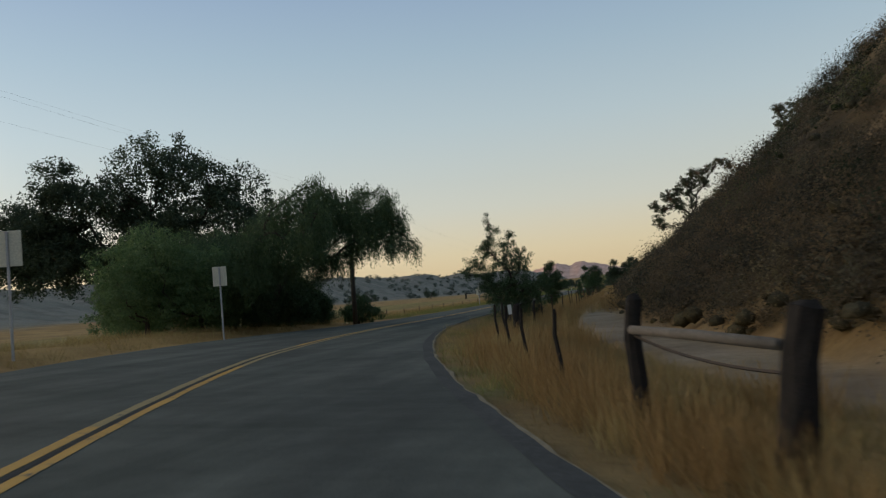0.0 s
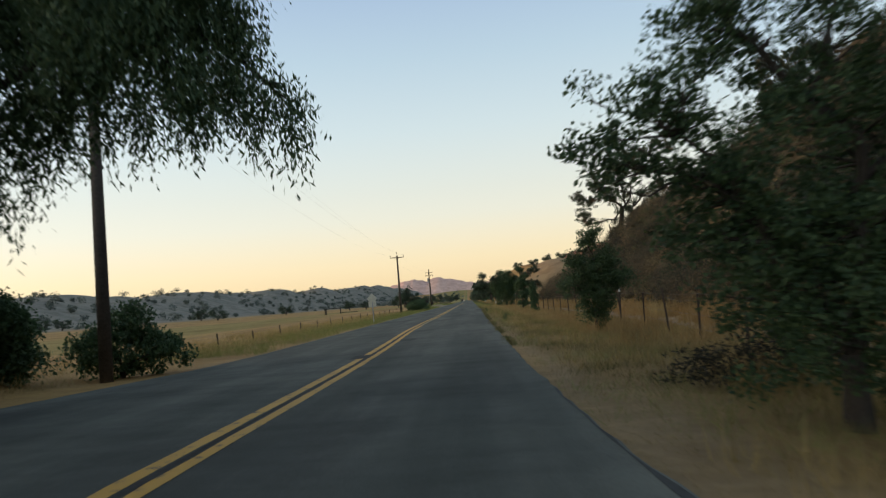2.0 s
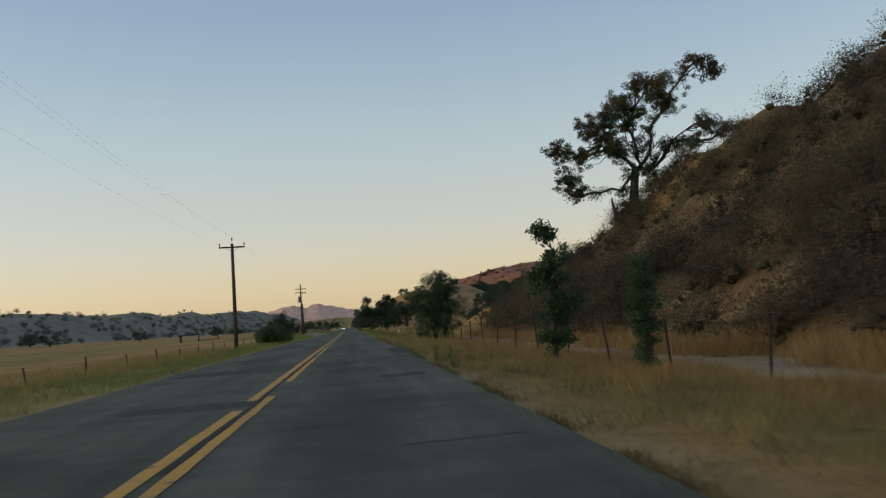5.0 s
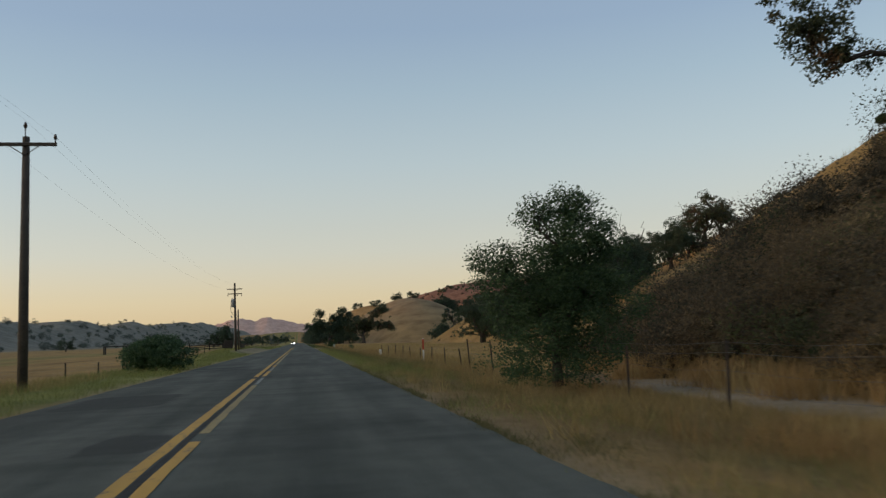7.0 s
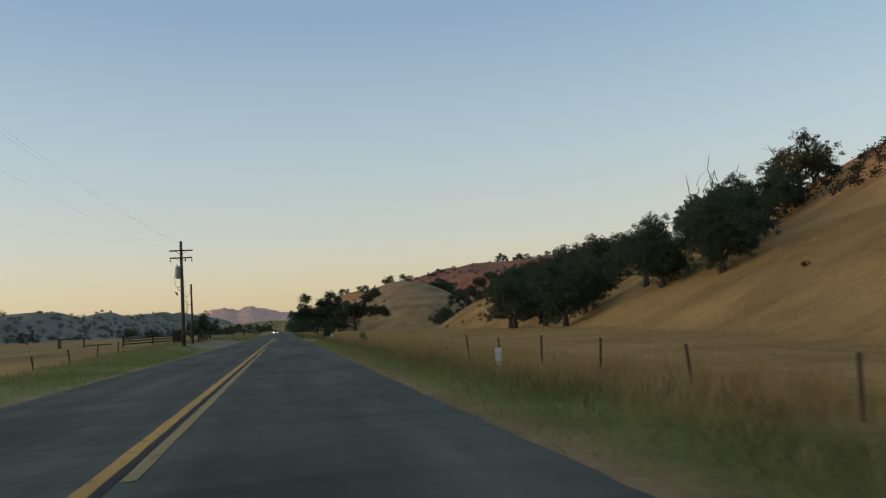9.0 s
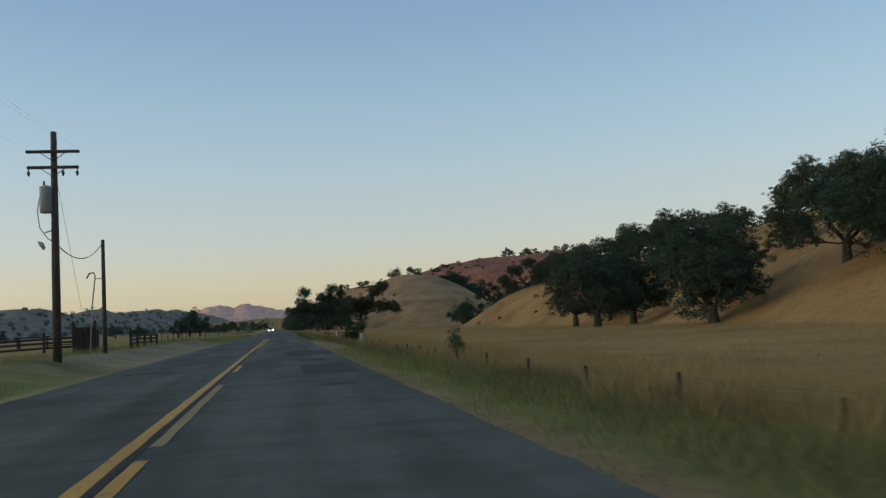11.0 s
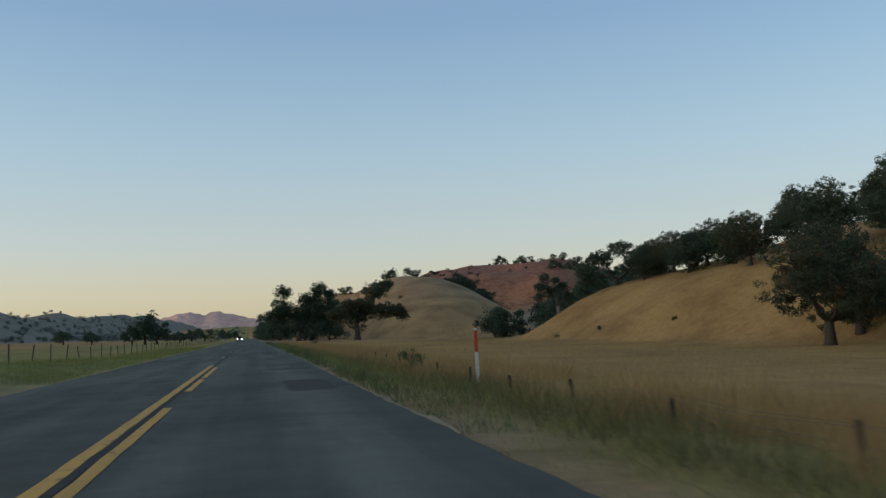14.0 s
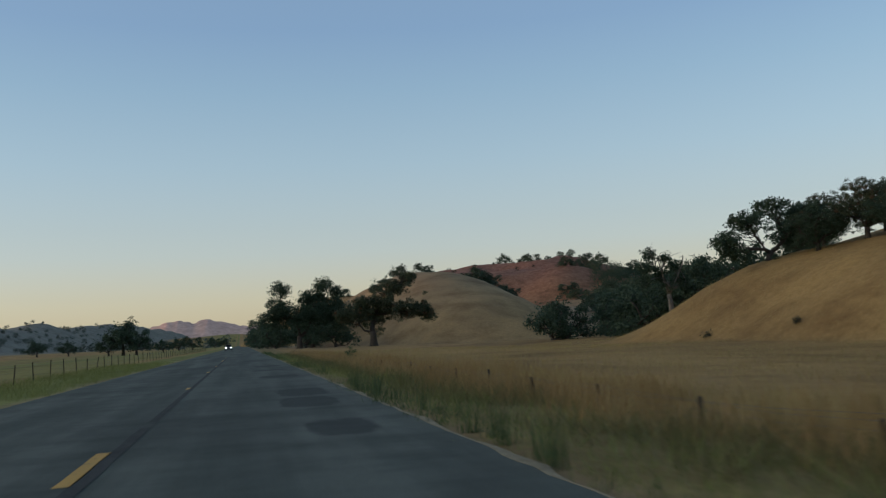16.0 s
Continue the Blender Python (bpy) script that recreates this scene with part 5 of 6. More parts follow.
fy = 82 + 114 * g.random(3600)
s = np.stack([hill_foot(fy) - 2.0 + 3.0 * g.random(3600), fy], 1)
s = s[wander(s[:, 0], s[:, 1], 3.0, 36) > -0.25]
grass("foot_grass", 122, s, 0.35 + 0.45 * g.random(len(s)), 18, RUSSET, "tall tawny grass along the foot of the bank", 0.007, 0.2, 0.35)
g = np.random.default_rng(99)
fy = 36.5 + 22 * g.random(900)
fx = np.interp(fy, [36.5, 41.6, 48.9, 58], [13.0, 11.9, 9.9, 8.2]) + 0.1 + 0.55 * g.normal(size=900)
s = np.stack([fx, fy], 1)[fx > centre(fy) + edge(fy) + 0.7]
grass("fence_grass", 127, s, 0.34 + 0.26 * g.random(len(s)), 16, RUSSET, "tall brown grass along the old fence line", 0.0065, 0.14, 0.3)
s, o = verge(3800, 34, 205, 4.5, 9.4, 93, 1.7, 0.3)
s = s[s[:, 0] - centre(s[:, 1]) > edge(s[:, 1]) + 0.25]
grass("straw_tufts", 123, s, 0.14 + 0.24 * np.random.default_rng(13).random(len(s)), 26, STRAW, "pale tufts of dry grass standing out of the verge", 0.007, 0.11, 0.4)
s, o = verge(4200, 36, 200, 4.0, 7.4, 92, 2.4, 0.1)
s = s[s[:, 0] - centre(s[:, 1]) > edge(s[:, 1]) + 0.15]
grass("verge_weeds", 121, s, 0.08 + 0.16 * np.random.default_rng(12).random(len(s)), 12, GREEN_GRASS, "patches of green weeds in the dry verge", 0.006, 0.16, 0.7)
s, o = verge(24000, 190, 440, 4.05, 7.4, 83, 3.0, -0.5, 1.1)
s = s[~((s[:, 1] > 286) & (s[:, 1] < 309) & (s[:, 0] < 5.8))]
thin = np.random.default_rng(94).random(len(s)) < 1 - 0.6 * step(270, 292, s[:, 1])
s = s[thin]
grass("green_verge_grass", 113, s, 0.08 + 0.24 * np.random.default_rng(3).random(len(s)) * step(4.0, 5.2, s[:, 0]), 7, GREEN_GRASS, "yellow-green weeds along the asphalt", 0.008, 0.15, 0.6)
s, o = verge(12000, 192, 440, 5.2, 8.2, 95, 3.0, -0.25)
s = s[~((s[:, 1] > 286) & (s[:, 1] < 309) & (s[:, 0] < 5.8))]
grass("olive_verge_grass", 124, s, 0.14 + 0.30 * np.random.default_rng(14).random(len(s)), 8, OLIVE, "dull olive weeds between road and fence", 0.008, 0.16, 0.5)
s, o = verge(14000, 190, 440, 7.6, 11.5, 84, 3.0, -0.4)
grass("field_edge_grass", 114, s, 0.20 + 0.30 * np.random.default_rng(4).random(len(s)), 8, STRAW, "dry grass along the field fence", 0.006, 0.17, 0.45)
s, o = verge(6400, 200, 440, 6.2, 10.5, 85, 3.6, 0.33)
grass("russet_field_grass", 115, s, (0.24 + 0.10 * step(340, 355, s[:, 1])) + 0.34 * np.random.default_rng(5).random(len(s)), 22, RUSSET, "russet patches of dry grass by the fence", 0.005, 0.17, 0.4)
s, o = verge(18000, 95, 430, -4.3, -9.5, 86, 3.0, -0.3)
s = s[~((s[:, 1] > 266) & (s[:, 1] < 336) & (s[:, 0] > -7.6))]
grass("left_verge_grass", 116, s, 0.15 + 0.22 * np.random.default_rng(6).random(len(s)), 7, GREEN_GRASS, "yellow-green grass between road and field", 0.008, 0.14, 0.5)
s, o = verge(9000, 40, 200, -6.8, -14, 87, 4.0, -0.2)
s = s[s[:, 0] - centre(s[:, 1]) < -4.4 - 2.4 * (1 - step(66, 96, s[:, 1]))]
grass("left_dry_grass", 117, s, 0.2 + 0.25 * np.random.default_rng(7).random(len(s)), 7, STRAW, "dry straw grass at the edge of the field", 0.008, 0.14, 0.5)
s, o = verge(22000, 196, 470, 10.5, 62, 88, 8.0, -0.4)
s = s[s[:, 0] < hill_foot(s[:, 1]) + 30]
grass("field_grass", 118, s, 0.16 + 0.2 * np.random.default_rng(8).random(len(s)), 8, STRAW, "short dry grass over the field", 0.011, 0.5, 0.5)
s, o = verge(1100, 318, 460, 4.1, 4.9, 89, 5.0, 0.0)
grass("dark_weeds", 119, s, 0.09 + 0.32 * np.random.default_rng(9).random(len(s)) ** 2, 12, DARK_WEED, "dark green weeds crowding the asphalt's edge", 0.010, 0.12, 0.4)
s, o = verge(3000, 78, 202, 4.2, 7.6, 98, 1.3, 0.5)
s = s[s[:, 0] - centre(s[:, 1]) > edge(s[:, 1]) + 0.2]
grass("dull_tufts", 126, s, 0.08 + 0.15 * np.random.default_rng(15).random(len(s)), 18, OLIVE, "dull tufts of half-dry weeds in the verge", 0.008, 0.12, 0.6)
g = np.random.default_rng(97)
wy = 88 + 112 * g.random(5200)
wx = centre(wy) + edge(wy) + 0.01 + 0.16 * g.random(5200) ** 1.5
s = np.stack([wx, wy], 1)[wander(wx, wy, 1.6, 47) > -0.15 - 0.4 * g.random(5200)]
grass("edge_weeds", 125, s, 0.05 + 0.08 * g.random(len(s)), 9, OLIVE, "low dark weeds fringing the asphalt", 0.008, 0.06, 0.7)
s = np.array([(4.38, 146.8), (4.33, 142.1), (4.65, 355.3), (4.6, 355.7), (4.5, 352.0), (4.55, 352.4), (4.5, 347.9), (4.65, 347.7), (4.8, 348.1), (4.75, 355.0), (4.35, 372.1), (4.45, 370.2), (4.6, 371.0), (4.7, 375.6), (4.5, 374.0), (4.42, 362.4), (4.45, 361.1), (4.55, 361.8), (4.36, 359.3), (4.5, 359.9), (4.4, 330.0), (4.45, 330.3), (4.6, 350), (4.5, 352), (4.6, 366), (4.6, 372), (4.75, 147.2), (4.7, 112), (4.8, 113)])
grass("tall_weeds", 120, s, np.full(len(s), 0.40), 46, DARK_WEED, "tall dark weeds standing at the road's edge", 0.008, 0.07, 0.16)

# ---- paint and patches on the road ----
LEFT_STRAND, RIGHT_STRAND = 0.0, 0.28


def sway(y):
    """How far the painted line strays from its true curve in the bend."""
    return float(np.interp(y, [30, 39, 44, 48, 53, 57, 60, 65, 70, 75, 80, 85, 90, 95, 100, 105, 120, 135], [0.09, 0.09, 0.05, -0.03, -0.12, -0.02, 0.0, 0.09, 0.14, 0.15, 0.16, 0.15, 0.11, 0.03, -0.07, -0.16, -0.16, 0]))


def paint(y0, y1, off, wide, mat, name="painted_line"):
    ys = np.arange(y0, y1 + 0.01, 0.5 if y1 - y0 > 1 else 0.2)
    ob = ribbon(name, ys, lambda y: off + sway(y) - wide / 2 + 0.012 * float(wander(y, off, 0.6, 3)), lambda y: off + sway(y) + wide / 2 + 0.012 * float(wander(y, off, 0.7, 5)), 0.006, mat)
    ob.parent = road
    return ob


for y0, y1, m in [(-20, 41, YELLOW), (41, 58, WORN_YELLOW), (58, 69, YELLOW), (69, 134.8, YELLOW), (136.2, 190.8, YELLOW), (192.2, 285.2, YELLOW), (286.6, 347.0, YELLOW), (360.5, 363.0, YELLOW)]:
    paint(y0, y1, LEFT_STRAND, 0.17, m)
for y0, y1, m in [(-20, 50, YELLOW), (50, 72, WORN_YELLOW), (72, 112, YELLOW), (112, 128, WORN_YELLOW), (128, 137, YELLOW), (141, 156, YELLOW), (159, 172, YELLOW), (173, 186, WORN_YELLOW), (192.5, 198, YELLOW), (204, 207, YELLOW), (209, 240, WORN_YELLOW), (246, 251, YELLOW), (252, 262, WORN_YELLOW), (268, 272, YELLOW), (296, 301, YELLOW), (303.5, 311, YELLOW), (315, 324, YELLOW), (328.5, 334, YELLOW), (335, 344, YELLOW)]:
    paint(y0, y1, RIGHT_STRAND, 0.145, m)
for y0, y1 in [(186.6, 192.0), (198.5, 203.5), (156.5, 158.5), (241, 245.5)]:
    paint(y0, y1, RIGHT_STRAND + 0.02, 0.10, PALE_PAINT)
for y0, y1 in [(377.6, 378.6), (392.5, 394), (404, 404.8), (420, 424), (436, 438)]:
    paint(y0, y1, 0.05, 0.12, YELLOW)
# darker band of newer asphalt along the right edge of the bend
band = ribbon("edge_band", np.arange(28, 78, 0.6), lambda y: float(edge(y)) - 0.30 + 0.26 * float(step(58, 77, y)) + 0.03 * float(wander(y, 1, 1.3, 6)), lambda y: float(edge(y)) - 0.02 + ragged(y, 2), 0.005, grained("newer_asphalt", (0.040, 0.043, 0.042), (0.072, 0.075, 0.071), 0.8, 0.95, 0.004, 14.0, 0.1))
band.parent = road
# pale crumbs of soil and gravel lying along the asphalt's edge
CRUMBS = grained("pale_edge_gravel", (0.13, 0.112, 0.075), (0.27, 0.228, 0.152), 3.0, 0.95, 0.02, 22.0, 0.1)
for y0, y1, w0 in [(36, 72, 0.05), (318, 470, 0.09)]:
    strip = ribbon("edge_gravel", np.arange(y0, y1, 0.4), lambda y: float(edge(y)) + ragged(y, 2) - 0.015 + 0.02 * float(wander(y, 3, 0.8, 46)), lambda y: float(edge(y)) + ragged(y, 2) + w0 * max(0.15, 0.8 + 0.9 * float(wander(y, 2, 1.1, 45))), 0.004, CRUMBS, 0.12)
    strip.parent = road
# tar along the joint between the strands
for y0, y1, wide in [(20, 128, 0.08), (129, 240, 0.08), (241, 346.5, 0.08), (347, 366, 0.16), (367, 430, 0.13)]:
    paint(y0, y1, 0.146, wide, SEAL, "tar_seam")
def patch(x, y, sx, sy, seed):
    g = np.random.default_rng(seed)
    n = 64
    waves = [(k, g.normal() / k**0.8, g.random() * 6.28) for k in (2, 3, 4, 5, 7, 9, 12, 16)]
    verts = [(x, y, float(road_z(x, y)) + 0.011)]
    for k in range(n):
        a = 2 * math.pi * k / n
        c, s = math.cos(a), math.sin(a)
        e = 0.98 / max(abs(c), abs(s)) ** 0.92 * (1 + 0.05 * sum(w * math.sin(f * a + p) for f, w, p in waves))
        e = max(e, 0.25)
        px, py = x + sx / 2 * c * e, y + sy / 2 * s * e
        verts.append((px, py, float(road_z(px, py)) + 0.011))
    faces = [(0, 1 + k, 1 + (k + 1) % n) for k in range(n)]
    ob = new("tar_patch", mesh_of("tar_patch", verts, faces, SEAL))
    ob.parent = road


def crack(y, x0, x1, seed, wide=0.02):
    """A wandering crack across the lane, sealed with tar."""
    g = np.random.default_rng(seed)
    n = int(abs(x1 - x0) / 0.16) + 2
    path = np.cumsum(g.normal(size=n)) * 0.09 + y
    verts, faces = [], []
    for k in range(n):
        x = x0 + (x1 - x0) * k / (n - 1)
        w = wide * (0.4 + 0.9 * g.random())
        for s in (-1, 1):
            verts.append((x, path[k] + s * w, float(road_z(x, y)) + 0.004))
        if k:
            faces.append((2 * k - 2, 2 * k - 1, 2 * k + 1, 2 * k))
    ob = new("tar_crack", mesh_of("tar_crack", verts, faces, SEAL))
    ob.parent = road


g = np.random.default_rng(300)
for k in range(30):
    y = 40 + 340 * (k + g.random()) / 30
    c = float(centre(y))
    a = -3.7 + 6.6 * g.random()
    b = min(3.5, a + 0.3 + 1.6 * g.random())
    crack(y, c + a, c + b, 400 + k, 0.010 + 0.018 * g.random() ** 2)
for k, (x, y, sx, sy) in enumerate([(0.1, 87.7, 0.5, 1.4), (0.15, 191.5, 1.0, 0.9), (0.1, 286, 0.8, 0.8)]):
    patch(x, y, sx, sy, 200 + k)

# ---- poles, wires, fences and signs ----
POLE = grained("weathered_pole_wood", (0.045, 0.038, 0.030), (0.10, 0.083, 0.065), 2.0, 0.9, 0.01)
POST = grained("dark_fence_wood", (0.022, 0.019, 0.016), (0.058, 0.048, 0.040), 6.0, 0.95, 0.01)
STEEL = grained("rusty_dark_steel", (0.035, 0.028, 0.022), (0.075, 0.055, 0.042), 8.0, 0.75, 0.003)
WIRE = grained("dull_wire", (0.06, 0.06, 0.06), (0.11, 0.11, 0.105), 2.0, 0.5)
CERAMIC = grained("brown_porcelain", (0.05, 0.03, 0.022), (0.08, 0.05, 0.035), 5.0, 0.3)
GREY_METAL = grained("galvanised_metal", (0.30, 0.31, 0.31), (0.42, 0.43, 0.43), 2.0, 0.5, fine=30)
WHITE = grained("weathered_white_plastic", (0.52, 0.53, 0.50), (0.70, 0.70, 0.66), 3.0, 0.6)
RED = grained("faded_red_plastic", (0.36, 0.045, 0.025), (0.52, 0.085, 0.045), 3.0, 0.55)
PALE_SIGN = grained("bare_sign_aluminium", (0.50, 0.48, 0.38), (0.66, 0.63, 0.50), 1.5, 0.55, fine=20)


def tube_part(name, path, sides, mat, parent, label=""):
    v, f = tube(path, sides)
    return child(name, mesh_of(name, v, f, mat, True), parent, label)


def insulator(parent, x, y, z, down=False):
    s = -1 if down else 1
    tube_part("insulator", [((x, y, z), 0.02), ((x, y, z + s * 0.10), 0.02), ((x, y, z + s * 0.105), 0.06), ((x, y, z + s * 0.15), 0.045), ((x, y, z + s * 0.155), 0.07), ((x, y, z + s * 0.24), 0.045), ((x, y, z + s * 0.30), 0.03)], 8, CERAMIC, parent)


def utility_pole(x, y, high, arms, label, lean=(0, 0), pin=True):
    ob = root("utility_pole", pose(x, y, ground_at(x, y), lean[0], lean[1], 0), label, "utility pole", "poles along the road")
    tube_part("pole", [((0, 0, -0.6), 0.17), ((0, 0, high * 0.4), 0.155), ((0, 0, high), 0.115)], 12, POLE, ob)
    for z, half, kinds in arms:
        arm = part("crossarm", box_bm(2 * half, 0.10, 0.12, (0, -0.17, z), 0.012), POLE, ob)
        for s in (-1, 1):
            tube_part("brace", [((s * half * 0.5, -0.20, z - 0.03), 0.016), ((0, -0.14, z - 0.38), 0.016)], 5, STEEL, ob)
        for u in kinds:
            insulator(arm, u, -0.17, z + 0.06 if kinds is not DROPPED else z - 0.06, kinds is DROPPED)
    if pin:
        pin_ob = tube_part("top_pin", [((0, -0.1, high - 0.3), 0.02), ((0, -0.1, high + 0.25), 0.02)], 6, STEEL, ob)
        insulator(pin_ob, 0, -0.1, high + 0.2)
    return ob


DROPPED = (-0.92, 0.38, 0.92)
utility_pole(-6.2, 87.4, 9.0, [(8.5, 1.05, (-0.98, 0.98))], "weathered wooden utility pole rising through a pepper tree", (0, 0.8))
utility_pole(-7.6, 190.8, 8.75, [(8.45, 1.05, (-1.0, 1.0))], "weathered wooden utility pole with one crossarm", (0, 0.4))
big = utility_pole(-7.1, 277.8, 9.35, [(8.5, 1.02, ()), (7.85, 0.98, DROPPED)], "wooden utility pole with two crossarms and a transformer", (0, 0), False)
# transformer can on its bracket, with its lead
can = tube_part("transformer", [((-0.30, -0.12, 6.0), 0.20), ((-0.30, -0.12, 6.03), 0.235), ((-0.30, -0.12, 6.95), 0.235), ((-0.30, -0.12, 7.0), 0.25), ((-0.30, -0.12, 7.05), 0.25), ((-0.30, -0.12, 7.12), 0.12)], 18, GREY_METAL, big, "grey transformer can")
tube_part("bushing", [((-0.36, -0.12, 7.1), 0.05), ((-0.36, -0.12, 7.3), 0.035)], 8, CERAMIC, can)
tube_part("bracket", [((0, 0, 5.35), 0.025), ((-0.35, -0.1, 5.2), 0.025)], 6, STEEL, big)
tube_part("lead", [((-0.5, -0.15, 6.8), 0.02), ((-0.62, -0.15, 6.1), 0.02), ((-0.55, -0.12, 5.4), 0.02), ((-0.25, -0.08, 4.95), 0.02), ((0.1, 0.05, 4.75), 0.02)], 6, WIRE, big)
tube_part("switch", [((-0.62, -0.12, 4.85), 0.03), ((-0.5, -0.12, 4.75), 0.10), ((-0.42, -0.12, 4.6), 0.08), ((-0.4, -0.12, 4.5), 0.02)], 7, GREY_METAL, big)
short = root("service_pole", pose(-7.5, 289, ground_at(-7.5, 289)), "short wooden service pole with a metal conduit", "utility pole", "poles along the road")
tube_part("pole", [((0, 0, -0.5), 0.12), ((0, 0, 6.05), 0.09)], 10, POLE, short)
tube_part("conduit", [((-0.75, 0, -0.1), 0.035), ((-0.62, 0, 2.4), 0.035), ((-0.42, 0, 4.1), 0.035), ((-0.5, 0, 4.3), 0.045), ((-0.72, 0, 4.25), 0.05), ((-0.85, 0, 4.0), 0.04)], 7, GREY_METAL, short)
tube_part("strut", [((-0.42, 0, 3.95), 0.02), ((0, 0, 4.0), 0.02)], 5, STEEL, short)


def hang_wire(name, a, b, sag, label, r=0.0022, n=18, mat=None):
    a, b = Vector(a), Vector(b)
    path = []
    for k in range(n + 1):
        t = k / n
        p = a.lerp(b, t)
        path.append(((p.x, p.y, p.z - sag * 4 * t * (1 - t)), r))
    v, f = tube(path, 4)
    return tagged(new(name, mesh_of(name, v, f, mat or WIRE)), label, "wire", "wires between the poles")


def arm_top(x, y, u, z):
    return (x + u, y - 0.17, ground_at(x, y) + z)


stops = [(-4.5, -16.0, 9.0), (-6.1, 87.4, 8.75), (-7.6, 190.8, 8.78), (-7.1, 277.8, 8.6)]
for (x0, y0, z0), (x1, y1, z1) in zip(stops, stops[1:]):
    for u, extra in ((-1.0, 0), (1.0, 0), (0, 0.6)):
        hang_wire("power_line", arm_top(x0, y0, u, z0 + extra), arm_top(x1, y1, u, z1 + extra), 1.1, "thin overhead power line between the poles")
hang_wire("service_wire", (-7.1, 277.8, ground_at(-7.1, 277.8) + 4.8), (-7.5, 289, ground_at(-7.5, 289) + 5.9), 0.75, "slack service cable between two poles", 0.022)
hang_wire("guy_wire", (-7.1, 277.9, ground_at(-7.1, 277.8) + 7.8), (-7.0, 283.2, ground_at(-7.0, 283.2)), 0.0, "straight guy wire running to the ground", 0.008)


def stake(parent, p, high, lean, kind):
    """One fence post: a steel T-post, or a round wooden one."""
    x, y, z = p
    if kind == "steel":
        bm = box_bm(0.055, 0.012, high + 0.3, (0, 0, high / 2 - 0.15), 0.002)
        bm2 = box_bm(0.010, 0.045, high + 0.3, (0, 0.026, high / 2 - 0.15), 0.002)
        me2 = bpy.data.meshes.new("web")
        bm2.to_mesh(me2)
        bm2.free()
        bm.from_mesh(me2)
        bpy.data.meshes.remove(me2)
        ob = part("post", bm, STEEL, parent)
    else:
        v, f = tube([((0, 0, -0.3), 0.038), ((0.008, 0, high * 0.5), 0.036), ((0, 0.006, high - 0.02), 0.034), ((0, 0, high), 0.024)], 8)
        ob = child("post", mesh_of("post", v, f, POST), parent)
    ob.matrix_basis = pose(x, y, z, lean[0], lean[1], 0)
    return ob


def wire_fence(name, spots, high, kind, label, strands=(0.35, 0.62, 0.88, 1.02), seed=5):
    g = np.random.default_rng(seed)
    ob = root(name, Matrix.Identity(4), label, "fence")
    tops = []
    for x, y in spots:
        z = ground_at(x, y)
        stake(ob, (x, y, z), high * (0.9 + 0.2 * g.random()), (3.5 * g.normal(), 3.5 * g.normal()), kind)
        tops.append((x, y, z))
    for s in strands:
        path = []
        for k, (x, y, z) in enumerate(tops):
            path.append(((x, y - 0.03, z + s * high * 0.95 + 0.02 * g.normal()), 0.003))
            if k + 1 < len(tops):
                x2, y2, z2 = tops[k + 1]
                path.append((((x + x2) / 2, (y + y2) / 2 - 0.03, (z + z2) / 2 + s * high * 0.95 - 0.035), 0.003))
        v, f = tube(path, 3)
        child("wire", mesh_of("wire", v, f, WIRE), ob)
    return ob


def right_fence_x(y):
    return float(centre(y)) + 7.6 + 1.2 * float(step(75, 98, y))


wire_fence("wire_fence", [(right_fence_x(y), y) for y in np.arange(78.3, 196, 4.35)], 1.25, "steel", "sagging barbed wire fence on rusty steel posts")
wire_fence("field_fence", [(8.8 - 1.5 * float(step(225, 272, y)), y) for y in np.arange(197.5, 233, 4.4)], 0.95, "steel", "barbed wire field fence on rusty steel posts", seed=6)
wire_fence("field_fence", [(8.8 - 1.5 * float(step(225, 272, y)), y) for y in np.arange(236.5, 331, 3.6)] + [(7.3 + 0.8 * float(step(330, 347, y)), y) for y in np.arange(334.65, 470, 3.56)], 0.45, "wood", "low wire fence on short dark wooden posts", seed=9)
wire_fence("left_fence", [(-9.3, y) for y in np.arange(100, 262, 6.4)], 0.72, "wood", "low wire fence along the hayfield", (0.5, 0.8, 1.0), seed=7)
wire_fence("pasture_fence", [(-8.3 - 0.006 * (y - 316), y) for y in np.arange(316.6, 640, 3.9)], 1.0, "steel", "wire fence on thin dark posts beside the pasture", seed=8)


def rail_fence(spots, label, rails=(0.35, 0.7, 1.05), high=1.4):
    ob = root("rail_fence", Matrix.Identity(4), label, "fence", "rail fences at the gateway")
    for k, (x, y) in enumerate(spots):
        z = ground_at(x, y)
        tall = high if k or high > 1.2 else 1.35
        part("post", box_bm(0.15, 0.15, tall + 0.35, (x, y, z + tall / 2 - 0.175), 0.015), POST, ob)
        if k:
            x0, y0 = spots[k - 1]
            z0 = ground_at(x0, y0)
            for r in rails:
                a, b = Vector((x0, y0, z0 + r)), Vector((x, y, z + r))
                turn = (b - a).to_track_quat("X", "Z").to_matrix().to_4x4()
                part("rail", box_bm((b - a).length, 0.045, 0.13, (a + b) / 2, 0.008, turn), POST, ob)
    return ob


